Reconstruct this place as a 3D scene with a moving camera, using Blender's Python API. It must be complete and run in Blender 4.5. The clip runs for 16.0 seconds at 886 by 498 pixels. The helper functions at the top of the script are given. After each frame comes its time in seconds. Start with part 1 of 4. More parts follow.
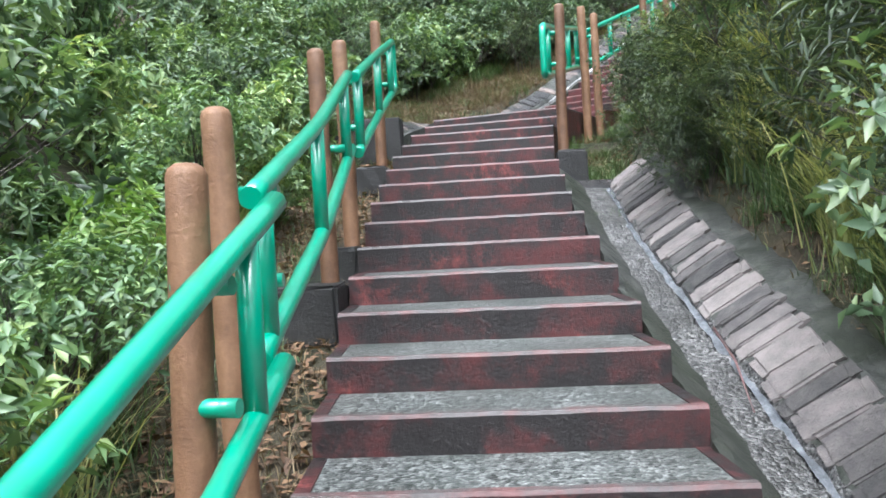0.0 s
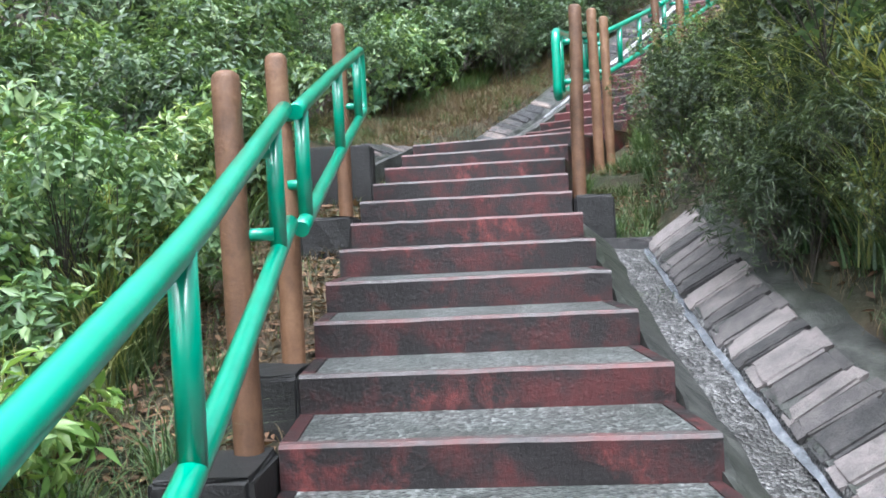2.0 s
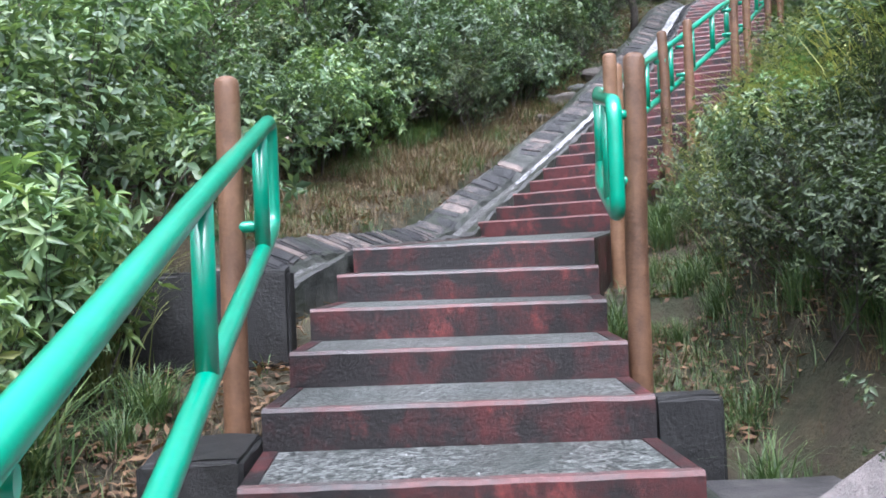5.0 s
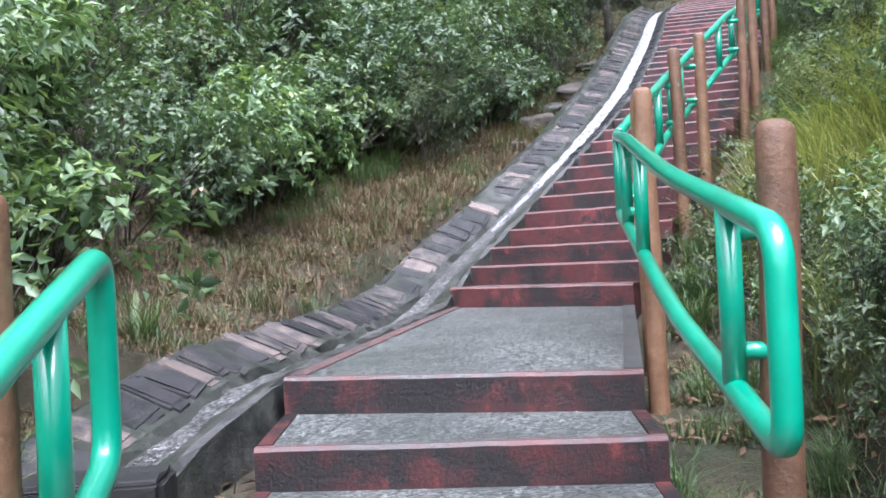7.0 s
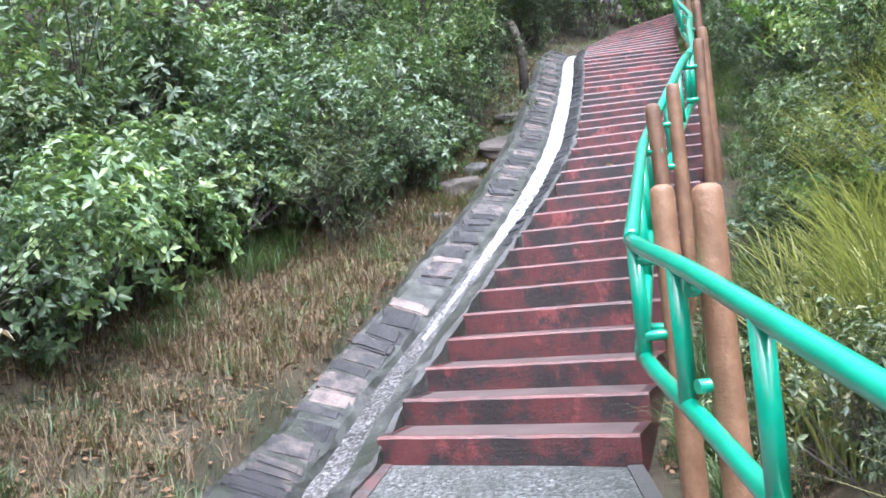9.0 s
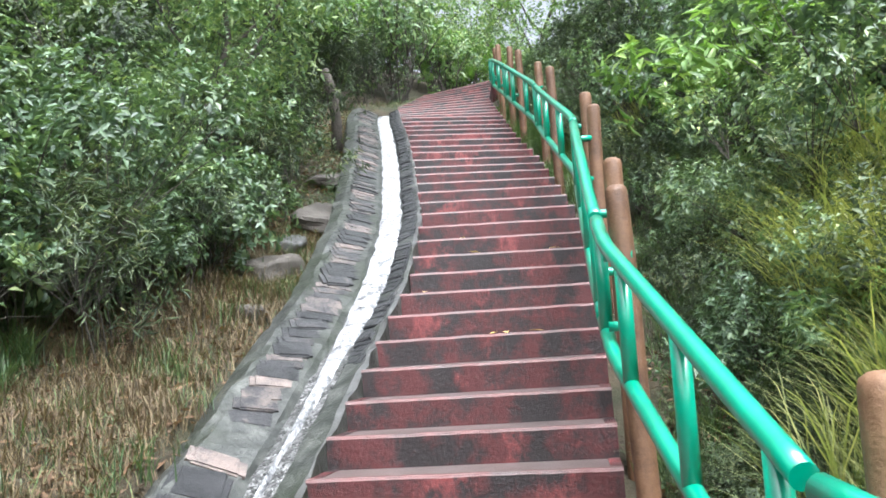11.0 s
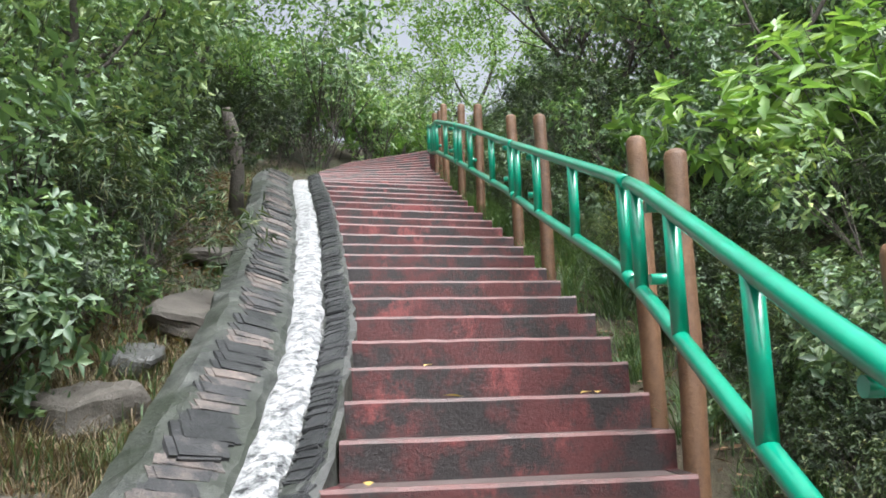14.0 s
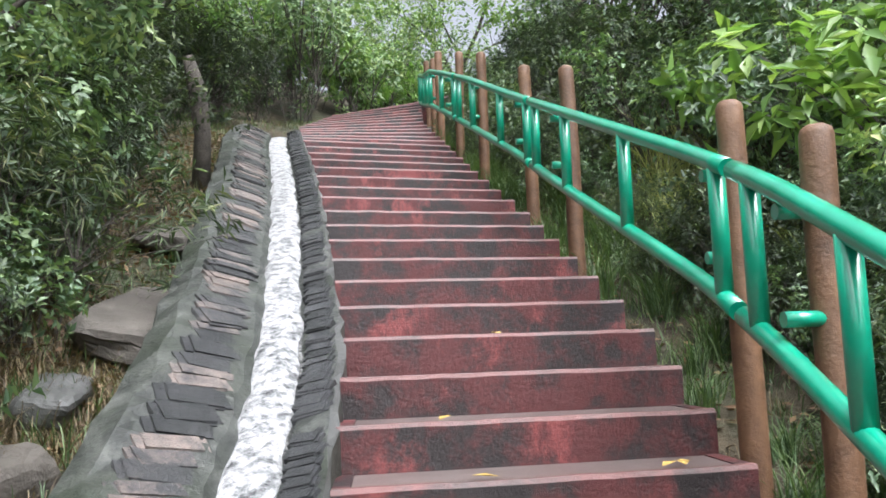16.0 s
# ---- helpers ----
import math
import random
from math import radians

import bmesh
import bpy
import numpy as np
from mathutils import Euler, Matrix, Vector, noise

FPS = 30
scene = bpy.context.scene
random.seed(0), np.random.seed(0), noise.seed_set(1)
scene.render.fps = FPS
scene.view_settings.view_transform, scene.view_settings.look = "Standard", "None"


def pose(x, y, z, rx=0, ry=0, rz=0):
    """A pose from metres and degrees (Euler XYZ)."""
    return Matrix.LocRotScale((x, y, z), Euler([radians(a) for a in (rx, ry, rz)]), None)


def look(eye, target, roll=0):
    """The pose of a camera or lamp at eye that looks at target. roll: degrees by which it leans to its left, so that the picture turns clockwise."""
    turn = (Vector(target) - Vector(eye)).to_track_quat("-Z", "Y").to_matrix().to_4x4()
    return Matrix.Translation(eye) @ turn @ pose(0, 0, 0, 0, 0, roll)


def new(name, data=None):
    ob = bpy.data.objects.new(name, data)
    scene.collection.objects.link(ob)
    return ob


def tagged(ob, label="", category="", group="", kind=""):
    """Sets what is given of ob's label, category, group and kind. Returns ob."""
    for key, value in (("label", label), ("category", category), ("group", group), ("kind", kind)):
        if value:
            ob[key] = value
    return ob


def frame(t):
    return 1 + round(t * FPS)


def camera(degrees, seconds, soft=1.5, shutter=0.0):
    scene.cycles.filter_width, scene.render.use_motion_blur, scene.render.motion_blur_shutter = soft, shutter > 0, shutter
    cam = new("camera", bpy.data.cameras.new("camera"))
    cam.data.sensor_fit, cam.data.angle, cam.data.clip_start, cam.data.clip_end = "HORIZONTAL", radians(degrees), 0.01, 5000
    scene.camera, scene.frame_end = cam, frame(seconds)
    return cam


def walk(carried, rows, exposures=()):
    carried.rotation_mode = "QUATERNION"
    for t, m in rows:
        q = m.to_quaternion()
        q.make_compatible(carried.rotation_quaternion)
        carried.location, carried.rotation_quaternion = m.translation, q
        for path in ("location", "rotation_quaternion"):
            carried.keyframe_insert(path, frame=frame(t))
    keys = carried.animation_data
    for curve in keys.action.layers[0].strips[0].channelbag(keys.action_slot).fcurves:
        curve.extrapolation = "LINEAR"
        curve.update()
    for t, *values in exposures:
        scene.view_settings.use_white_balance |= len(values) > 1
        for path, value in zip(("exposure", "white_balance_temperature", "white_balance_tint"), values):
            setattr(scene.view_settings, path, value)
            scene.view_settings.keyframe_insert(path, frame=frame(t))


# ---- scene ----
cam = camera(54.0, 16.0, soft=1.7)
PATH = [
    (0, (0.604, -0.171, 1.851), (0.459, 1.824, 1.811), -3.1),
    (0.5, (0.64, 0.293, 2.018), (0.483, 2.286, 1.989), -3.1),
    (1, (0.548, 0.753, 2.127), (0.381, 2.746, 2.099), -2.7),
    (1.5, (0.523, 1.299, 2.258), (0.42, 3.296, 2.222), -2.8),
    (2, (0.427, 1.845, 2.363), (0.34, 3.842, 2.322), -2.8),
    (2.5, (0.347, 2.267, 2.537), (0.299, 4.266, 2.528), -2.9),
    (3, (0.274, 2.797, 2.678), (0.185, 4.795, 2.688), -3.4),
    (3.5, (0.17, 3.276, 2.836), (0.152, 5.276, 2.822), -3.0),
    (4, (0.205, 3.774, 3.003), (0.23, 5.773, 3.012), -2.5),
    (4.2, (0.183, 3.994, 3.007), (0.21, 5.993, 3.022), -2.2),
    (6.3, (0.136, 6.062, 3.648), (0.304, 8.055, 3.662), -3.1),
    (6.5, (0.153, 6.266, 3.673), (0.311, 8.26, 3.689), -3.1),
    (7, (0.146, 6.735, 3.823), (0.343, 8.725, 3.839), -2.8),
    (7.5, (0.226, 7.237, 3.999), (0.476, 9.221, 4.028), -3.3),
    (8, (0.181, 7.767, 4.128), (0.471, 9.745, 4.185), -3.7),
    (8.5, (0.169, 8.184, 4.243), (0.572, 10.142, 4.3), -4.3),
    (9, (0.214, 8.715, 4.414), (0.657, 10.663, 4.508), -5.2),
    (9.5, (0.222, 9.162, 4.591), (0.818, 11.07, 4.678), -5.9),
    (9.7, (0.304, 9.407, 4.624), (0.973, 11.29, 4.695), -6.2),
    (11.8, (0.375, 11.752, 5.14), (1.445, 13.424, 5.381), -3.4),
    (12, (0.435, 11.909, 5.188), (1.539, 13.562, 5.411), -3.9),
    (12.5, (0.78, 12.422, 5.221), (1.943, 14.033, 5.45), -3.8),
    (13, (1.082, 12.982, 5.25), (2.304, 14.544, 5.512), -2.7),
    (13.5, (1.378, 13.387, 5.327), (2.587, 14.944, 5.664), -3.3),
    (14, (1.613, 13.771, 5.486), (2.738, 15.384, 5.855), -1.8),
    (14.5, (1.744, 14.084, 5.638), (2.872, 15.691, 6.02), -2.2),
    (15, (1.919, 14.337, 5.736), (3.013, 15.971, 6.105), -4.4),
    (15.5, (2.048, 14.644, 5.833), (3.165, 16.281, 6.108), -2.2),
    (16, (2.191, 14.835, 5.949), (3.352, 16.445, 6.199), -2.0),
]
EXPOSURE = [(0, 1.31, 5800, 11), (2, 1.31, 5700, 12), (3.5, 1.29, 5600, 15), (7, 1.40, 5600, 20), (9, 1.76, 5600, 19), (9.7, 1.70, 5650, 16), (12, 1.53, 6000, 9), (13, 1.4, 6000, 9), (14, 1.25, 6100, 9), (15, 1.0, 6050, 11), (16, 1.3, 6050, 12)]
walk(cam, [(t, look(eye, target, roll)) for t, eye, target, roll in PATH], EXPOSURE)

# ---- light ----
world = bpy.data.worlds.new("world")
world.use_nodes = True
scene.world = world
wn = world.node_tree.nodes
sky = wn.new("ShaderNodeTexSky")
sky.sky_type, sky.sun_disc = "NISHITA", False
sky.sun_elevation, sky.sun_rotation = radians(62), radians(200)
sky.air_density, sky.dust_density, sky.ozone_density = 0.8, 9.0, 0.3
wn["Background"].inputs["Strength"].default_value = 0.145
cloud = wn.new("ShaderNodeHueSaturation")          # cloud cover greys the sky
cloud.inputs["Saturation"].default_value = 0.25
world.node_tree.links.new(sky.outputs["Color"], cloud.inputs["Color"])
world.node_tree.links.new(cloud.outputs["Color"], wn["Background"].inputs["Color"])
sun_data = bpy.data.lights.new("sun", "SUN")
sun_data.energy, sun_data.angle, sun_data.color = 2.4, radians(38), (1.0, 0.99, 0.96)
sun = new("sun", sun_data)
sun.matrix_world = look((0, 0, 30), (-0.16 * 30, 0.44 * 30, 30 - 0.88 * 30))


# ---- materials ----
def nodes_of(name):
    m = bpy.data.materials.new(name)
    m.use_nodes = True
    return m, m.node_tree.nodes, m.node_tree.links, m.node_tree.nodes["Principled BSDF"]


def noise_node(n, l, scale, detail=6, rough=0.6, vec=None):
    t = n.new("ShaderNodeTexNoise")
    t.inputs["Scale"].default_value, t.inputs["Detail"].default_value, t.inputs["Roughness"].default_value = scale, detail, rough
    if vec:
        l.new(vec, t.inputs["Vector"])
    return t.outputs["Fac"]


def ramp_node(n, l, fac, stops):
    r = n.new("ShaderNodeValToRGB")
    e = r.color_ramp.elements
    while len(e) < len(stops):
        e.new(0.5)
    for el, (p, c) in zip(e, stops):
        el.position, el.color = p, (*c, 1) if len(c) == 3 else c
    l.new(fac, r.inputs["Fac"])
    return r.outputs["Color"]


def mix_node(n, l, fac, a, b, mode="MIX"):
    x = n.new("ShaderNodeMix")
    x.data_type, x.blend_type = "RGBA", mode
    for sock, v in ((x.inputs[0], fac), (x.inputs[6], a), (x.inputs[7], b)):
        if isinstance(v, (int, float)):
            sock.default_value = v
        elif isinstance(v, tuple):
            sock.default_value = (*v, 1)
        else:
            l.new(v, sock)
    return x.outputs[2]


def math_node(n, l, op, a, b):
    x = n.new("ShaderNodeMath")
    x.operation = op
    for sock, v in zip(x.inputs, (a, b)):
        if isinstance(v, (int, float)):
            sock.default_value = v
        else:
            l.new(v, sock)
    return x.outputs[0]


def bump_node(n, l, bsdf, height, strength, dist):
    b = n.new("ShaderNodeBump")
    b.inputs["Strength"].default_value, b.inputs["Distance"].default_value = strength, dist
    l.new(height, b.inputs["Height"])
    l.new(b.outputs["Normal"], bsdf.inputs["Normal"])


def world_pos(n):
    return n.new("ShaderNodeNewGeometry").outputs["Position"]


def painted_concrete(name, red, dark, dirt_lo, dirt_hi, rough=0.55, fresh=None):
    """Red paint worn to dark stained concrete: blotches, runs down the face, chips and some brighter patches."""
    m, n, l, b = nodes_of(name)
    p = world_pos(n)
    off = n.new("ShaderNodeVectorMath")
    off.operation = "ADD"
    info = n.new("ShaderNodeObjectInfo")
    l.new(p, off.inputs[0])
    sc = math_node(n, l, "MULTIPLY", info.outputs["Random"], 40.0)
    l.new(sc, off.inputs[1])
    v = off.outputs[0]
    runs = n.new("ShaderNodeMapping")
    runs.inputs["Scale"].default_value = (1, 1, 0.6)
    l.new(v, runs.inputs["Vector"])
    blot = noise_node(n, l, 3.3, 10, 0.68, v)
    run = noise_node(n, l, 11, 6, 0.7, runs.outputs["Vector"])
    fine = noise_node(n, l, 52, 6, 0.75, v)
    wear = math_node(n, l, "ADD", math_node(n, l, "MULTIPLY", blot, 0.72), math_node(n, l, "ADD", math_node(n, l, "MULTIPLY", run, 0.22), math_node(n, l, "MULTIPLY", fine, 0.06)))
    paint = mix_node(n, l, noise_node(n, l, 16, 6, 0.7, v), red, tuple(c * 0.5 for c in red))
    if fresh:
        patch = ramp_node(n, l, noise_node(n, l, 2.6, 8, 0.7, runs.outputs["Vector"]), [(0.56, (0, 0, 0)), (0.63, (1, 1, 1))])
        paint = mix_node(n, l, patch, paint, fresh)
    worn = ramp_node(n, l, wear, [(dirt_lo, (0, 0, 0)), (dirt_hi, (1, 1, 1))])
    soot = mix_node(n, l, fine, dark, tuple(c * 2.2 for c in dark))
    col = mix_node(n, l, worn, soot, paint)
    chips = ramp_node(n, l, fine, [(0.64, (0, 0, 0)), (0.70, (1, 1, 1))])
    col = mix_node(n, l, math_node(n, l, "MULTIPLY", chips, 0.4), col, (0.15, 0.12, 0.115))
    l.new(col, b.inputs["Base Color"])
    l.new(ramp_node(n, l, wear, [(0.35, (rough - 0.18,) * 3), (0.65, (rough + 0.15,) * 3)]), b.inputs["Roughness"])
    bump_node(n, l, b, math_node(n, l, "ADD", fine, math_node(n, l, "MULTIPLY", wear, 3.0)), 0.7, 0.008)
    return m


def speckled(name, stops, scale, stain, bump, rough=0.6, dist=0.008):
    """Coarse grained surface: cells coloured by a ramp, with large stains over them."""
    m, n, l, b = nodes_of(name)
    p = world_pos(n)
    vor = n.new("ShaderNodeTexVoronoi")
    vor.inputs["Scale"].default_value = scale
    l.new(p, vor.inputs["Vector"])
    hue = n.new("ShaderNodeSeparateColor")
    l.new(vor.outputs["Color"], hue.inputs["Color"])
    col = ramp_node(n, l, hue.outputs[0], stops)
    big = noise_node(n, l, 1.7, 6, 0.65, p)
    col = mix_node(n, l, ramp_node(n, l, big, [(0.42, (0, 0, 0)), (0.66, (0.75,) * 3)]), col, stain)
    l.new(col, b.inputs["Base Color"])
    b.inputs["Roughness"].default_value = rough
    h = math_node(n, l, "SUBTRACT", noise_node(n, l, scale * 0.6, 4, 0.6, p), vor.outputs["Distance"])
    bump_node(n, l, b, h, bump, dist)
    return m


def noisy(name, stops, scale, rough=0.8, bump=0.5, dist=0.02, stain=None, fine=60.0, random_tint=0.0):
    m, n, l, b = nodes_of(name)
    p = world_pos(n)
    a = noise_node(n, l, scale, 8, 0.65, p)
    f = noise_node(n, l, fine, 5, 0.7, p)
    fac = math_node(n, l, "ADD", math_node(n, l, "MULTIPLY", a, 0.7), math_node(n, l, "MULTIPLY", f, 0.3))
    if random_tint:
        r = n.new("ShaderNodeObjectInfo").outputs["Random"]
        fac = math_node(n, l, "ADD", fac, math_node(n, l, "MULTIPLY", math_node(n, l, "SUBTRACT", r, 0.5), random_tint))
    col = ramp_node(n, l, fac, stops)
    if stain:
        col = mix_node(n, l, ramp_node(n, l, noise_node(n, l, 0.9, 7, 0.7, p), [(0.45, (0, 0, 0)), (0.6, (0.85,) * 3)]), col, stain)
    l.new(col, b.inputs["Base Color"])
    b.inputs["Roughness"].default_value = rough
    bump_node(n, l, b, math_node(n, l, "ADD", a, math_node(n, l, "MULTIPLY", f, 0.5)), bump, dist)
    return m


def leafy(name, stops, rough=0.42, through_light=0.24):
    """Leaves: colour by leaf and by plant, with some light let through."""
    m, n, l, b = nodes_of(name)
    rnd = n.new("ShaderNodeNewGeometry").outputs["Random Per Island"]
    plant = n.new("ShaderNodeObjectInfo").outputs["Random"]
    fac = math_node(n, l, "ADD", math_node(n, l, "MULTIPLY", rnd, 0.7), math_node(n, l, "MULTIPLY", plant, 0.3))
    col = ramp_node(n, l, fac, stops)
    col = mix_node(n, l, 0.35, col, mix_node(n, l, noise_node(n, l, 30, 3, 0.6, world_pos(n)), (0.45, 0.45, 0.45), (1, 1, 1)), "MULTIPLY")
    l.new(col, b.inputs["Base Color"])
    b.inputs["Roughness"].default_value = rough
    tr = n.new("ShaderNodeBsdfTranslucent")
    l.new(mix_node(n, l, 1.0, col, (1.5, 1.6, 0.7), "MULTIPLY"), tr.inputs["Color"])
    mx = n.new("ShaderNodeMixShader")
    mx.inputs[0].default_value = through_light
    l.new(b.outputs[0], mx.inputs[1])
    l.new(tr.outputs[0], mx.inputs[2])
    l.new(mx.outputs[0], n["Material Output"].inputs["Surface"])
    return m


RED_OLD = painted_concrete("red_paint_dark", (0.080, 0.0150, 0.0148), (0.0060, 0.0048, 0.0048), 0.47, 0.60, 0.55, (0.17, 0.034, 0.030))
RED_NEW = painted_concrete("red_paint_fresh", (0.090, 0.0175, 0.0175), (0.0085, 0.0060, 0.0060), 0.45, 0.545, 0.55, (0.165, 0.036, 0.035))
NOSING_OLD = painted_concrete("nosing_dark", (0.17, 0.080, 0.076), (0.046, 0.042, 0.041), 0.44, 0.58, 0.42)
NOSING_NEW = painted_concrete("nosing_pale", (0.19, 0.088, 0.082), (0.048, 0.034, 0.032), 0.40, 0.54, 0.45)
GRAVEL = speckled("exposed_gravel", [(0.0, (0.009, 0.010, 0.0095)), (0.28, (0.048, 0.053, 0.050)), (0.7, (0.108, 0.117, 0.110)), (1.0, (0.24, 0.252, 0.24))], 62, (0.032, 0.038, 0.033), 0.75, 0.40, 0.008)
PINK_TREAD = noisy("worn_tread", [(0.3, (0.051, 0.0357, 0.03315)), (0.55, (0.102, 0.07905, 0.07392)), (0.75, (0.153, 0.1275, 0.1224))], 5, 0.42, 0.4, 0.006)
DARK_CONCRETE = noisy("mossy_concrete", [(0.3, (0.003071, 0.003413, 0.003071)), (0.55, (0.009555, 0.009893, 0.009217)), (0.8, (0.029, 0.02935, 0.0273))], 5, 0.6, 0.7, 0.02)
MOSSY_MORTAR = noisy("mossy_mortar", [(0.34, (0.008, 0.009, 0.008)), (0.48, (0.030, 0.033, 0.029)), (0.60, (0.078, 0.081, 0.072)), (0.75, (0.17, 0.17, 0.16))], 7, 0.45, 0.9, 0.02, (0.016, 0.021, 0.012), 40)
GREY_CONCRETE = noisy("grey_concrete", [(0.3, (0.0245, 0.0252, 0.0238)), (0.55, (0.0595, 0.0602, 0.0574)), (0.8, (0.126, 0.1246, 0.119))], 6, 0.6, 0.6, 0.015, (0.035, 0.0364, 0.0315))
ROUGH_MORTAR = speckled("rough_mortar", [(0.0, (0.0144, 0.0144, 0.0144)), (0.5, (0.0792, 0.0792, 0.0756)), (1.0, (0.288, 0.288, 0.2808))], 55, (0.0288, 0.0288, 0.02592), 1.0, 0.4, 0.02)
STONE = noisy("granite_block", [(0.22, (0.030, 0.030, 0.030)), (0.45, (0.088, 0.082, 0.079)), (0.75, (0.225, 0.20, 0.19))], 9, 0.55, 0.9, 0.025, None, 90, 0.5)
BROWN_ROCK = noisy("brown_rock", [(0.25, (0.022, 0.019, 0.015)), (0.5, (0.062, 0.054, 0.044)), (0.75, (0.13, 0.115, 0.098))], 5, 0.7, 0.9, 0.02)
DARK_STONE = noisy("wet_kerb_stone", [(0.28, (0.011, 0.012, 0.013)), (0.52, (0.038, 0.038, 0.040)), (0.74, (0.20, 0.16, 0.14))], 10, 0.45, 0.9, 0.025, None, 90, 0.42)
WET_SLATE = noisy("wet_slate", [(0.3, (0.008, 0.009, 0.010)), (0.55, (0.026, 0.027, 0.029)), (0.8, (0.075, 0.076, 0.080))], 14, 0.4, 1.0, 0.025, None, 90, 0.25)
# bright sky reflection on the rough water, painted as a white base colour
WATER_SHEEN = noisy("running_water", [(0.37, (0.03, 0.031, 0.033)), (0.45, (0.24, 0.245, 0.25)), (0.55, (0.58, 0.585, 0.59))], 16, 0.3, 1.0, 0.06, None, 46)
TRICKLE = noisy("trickle", [(0.35, (0.05, 0.055, 0.06)), (0.5, (0.11, 0.12, 0.13)), (0.7, (0.26, 0.275, 0.29))], 9, 0.12, 0.6, 0.01)
SOIL = noisy("soil_and_litter", [(0.25, (0.0144, 0.0117, 0.0072)), (0.5, (0.0495, 0.0387, 0.0216)), (0.75, (0.117, 0.09, 0.0522))], 3.0, 0.95, 1.0, 0.05, (0.0198, 0.0288, 0.0099), 34)
WOODLIKE = noisy("brown_moulded_post", [(0.3, (0.070, 0.035, 0.018)), (0.55, (0.155, 0.080, 0.040)), (0.8, (0.25, 0.142, 0.075))], 7, 0.6, 0.8, 0.010, None, 60, 0.25)
BARK = noisy("bark", [(0.3, (0.02, 0.017, 0.013)), (0.6, (0.07, 0.06, 0.048)), (0.8, (0.15, 0.13, 0.11))], 9, 0.9, 1.0, 0.02)
GREEN, gn, gl, gb = nodes_of("green_gloss_paint")
gl.new(ramp_node(gn, gl, noise_node(gn, gl, 5, 6, 0.6, world_pos(gn)), [(0.3, (0.004, 0.23, 0.135)), (0.7, (0.008, 0.32, 0.195))]), gb.inputs["Base Color"])
gb.inputs["Roughness"].default_value = 0.30
gb.inputs["Coat Weight"].default_value, gb.inputs["Coat Roughness"].default_value = 0.8, 0.12
bump_node(gn, gl, gb, noise_node(gn, gl, 25, 4, 0.5, world_pos(gn)), 0.12, 0.004)
LEAF_DARK = leafy("dark_leaves", [(0.0, (0.0366, 0.0653, 0.0369)), (0.5, (0.0889, 0.1501, 0.0770)), (0.9, (0.1962, 0.2692, 0.1256)), (1.0, (0.3921, 0.4078, 0.1840))])
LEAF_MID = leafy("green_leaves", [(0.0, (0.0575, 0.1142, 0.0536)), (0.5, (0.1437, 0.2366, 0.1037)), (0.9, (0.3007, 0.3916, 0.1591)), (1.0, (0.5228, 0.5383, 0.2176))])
# darker leaf variant: the deep shade of the overgrown banks is in its colour
LEAF_SHADED = leafy("shaded_leaves", [(0.0, (0.014, 0.024, 0.013)), (0.5, (0.042, 0.068, 0.032)), (0.88, (0.11, 0.15, 0.066)), (1.0, (0.22, 0.22, 0.11))], 0.6)
# young growth; also far foliage with mist put into its colour
LEAF_BRIGHT = leafy("young_and_misted_leaves", [(0.0, (0.092, 0.19, 0.0495)), (0.6, (0.1725, 0.2945, 0.0825)), (1.0, (0.276, 0.38, 0.121))], 0.4, 0.3)
BLADE_GREEN = leafy("grass_green", [(0.0, (0.02783, 0.06009, 0.0253)), (0.5, (0.0759, 0.1365, 0.0483)), (1.0, (0.1898, 0.2403, 0.09775))], 0.5, 0.22)
BLADE_YELLOW = leafy("grass_yellow_green", [(0.0, (0.11, 0.14, 0.05)), (0.5, (0.27, 0.30, 0.11)), (0.85, (0.45, 0.43, 0.19)), (1.0, (0.52, 0.40, 0.24))], 0.5, 0.25)
BLADE_DRY = leafy("dry_grass", [(0.0, (0.044, 0.0308, 0.0176)), (0.5, (0.132, 0.0968, 0.0528)), (0.8, (0.242, 0.187, 0.1045)), (1.0, (0.077, 0.132, 0.044))], 0.7, 0.12)
DEAD_LEAF = leafy("fallen_leaves", [(0.0, (0.05, 0.028, 0.016)), (0.6, (0.17, 0.095, 0.05)), (1.0, (0.34, 0.22, 0.12))], 0.7, 0.1)
FALLEN_YELLOW = leafy("fallen_yellow_leaf", [(0.0, (0.36, 0.22, 0.05)), (1.0, (0.5, 0.36, 0.10))], 0.6, 0.1)


# ---- building helpers ----
def mesh_from(name, verts, faces, mats, smooth=False, slots=None):
    me = bpy.data.meshes.new(name)
    me.from_pydata([tuple(v) for v in verts], [], [tuple(f) for f in faces])
    for m in (mats if isinstance(mats, (list, tuple)) else [mats]):
        me.materials.append(m)
    if slots is not None:
        me.polygons.foreach_set("material_index", slots)
    if smooth:
        me.polygons.foreach_set("use_smooth", [True] * len(me.polygons))
    me.update()
    return me


def part(name, me, parent=None, label="", m=None):
    ob = new(name, me)
    if parent is not None:
        ob.parent = parent
    if m is not None:
        ob.matrix_basis = m
    if label:
        ob["label"] = label
    return ob


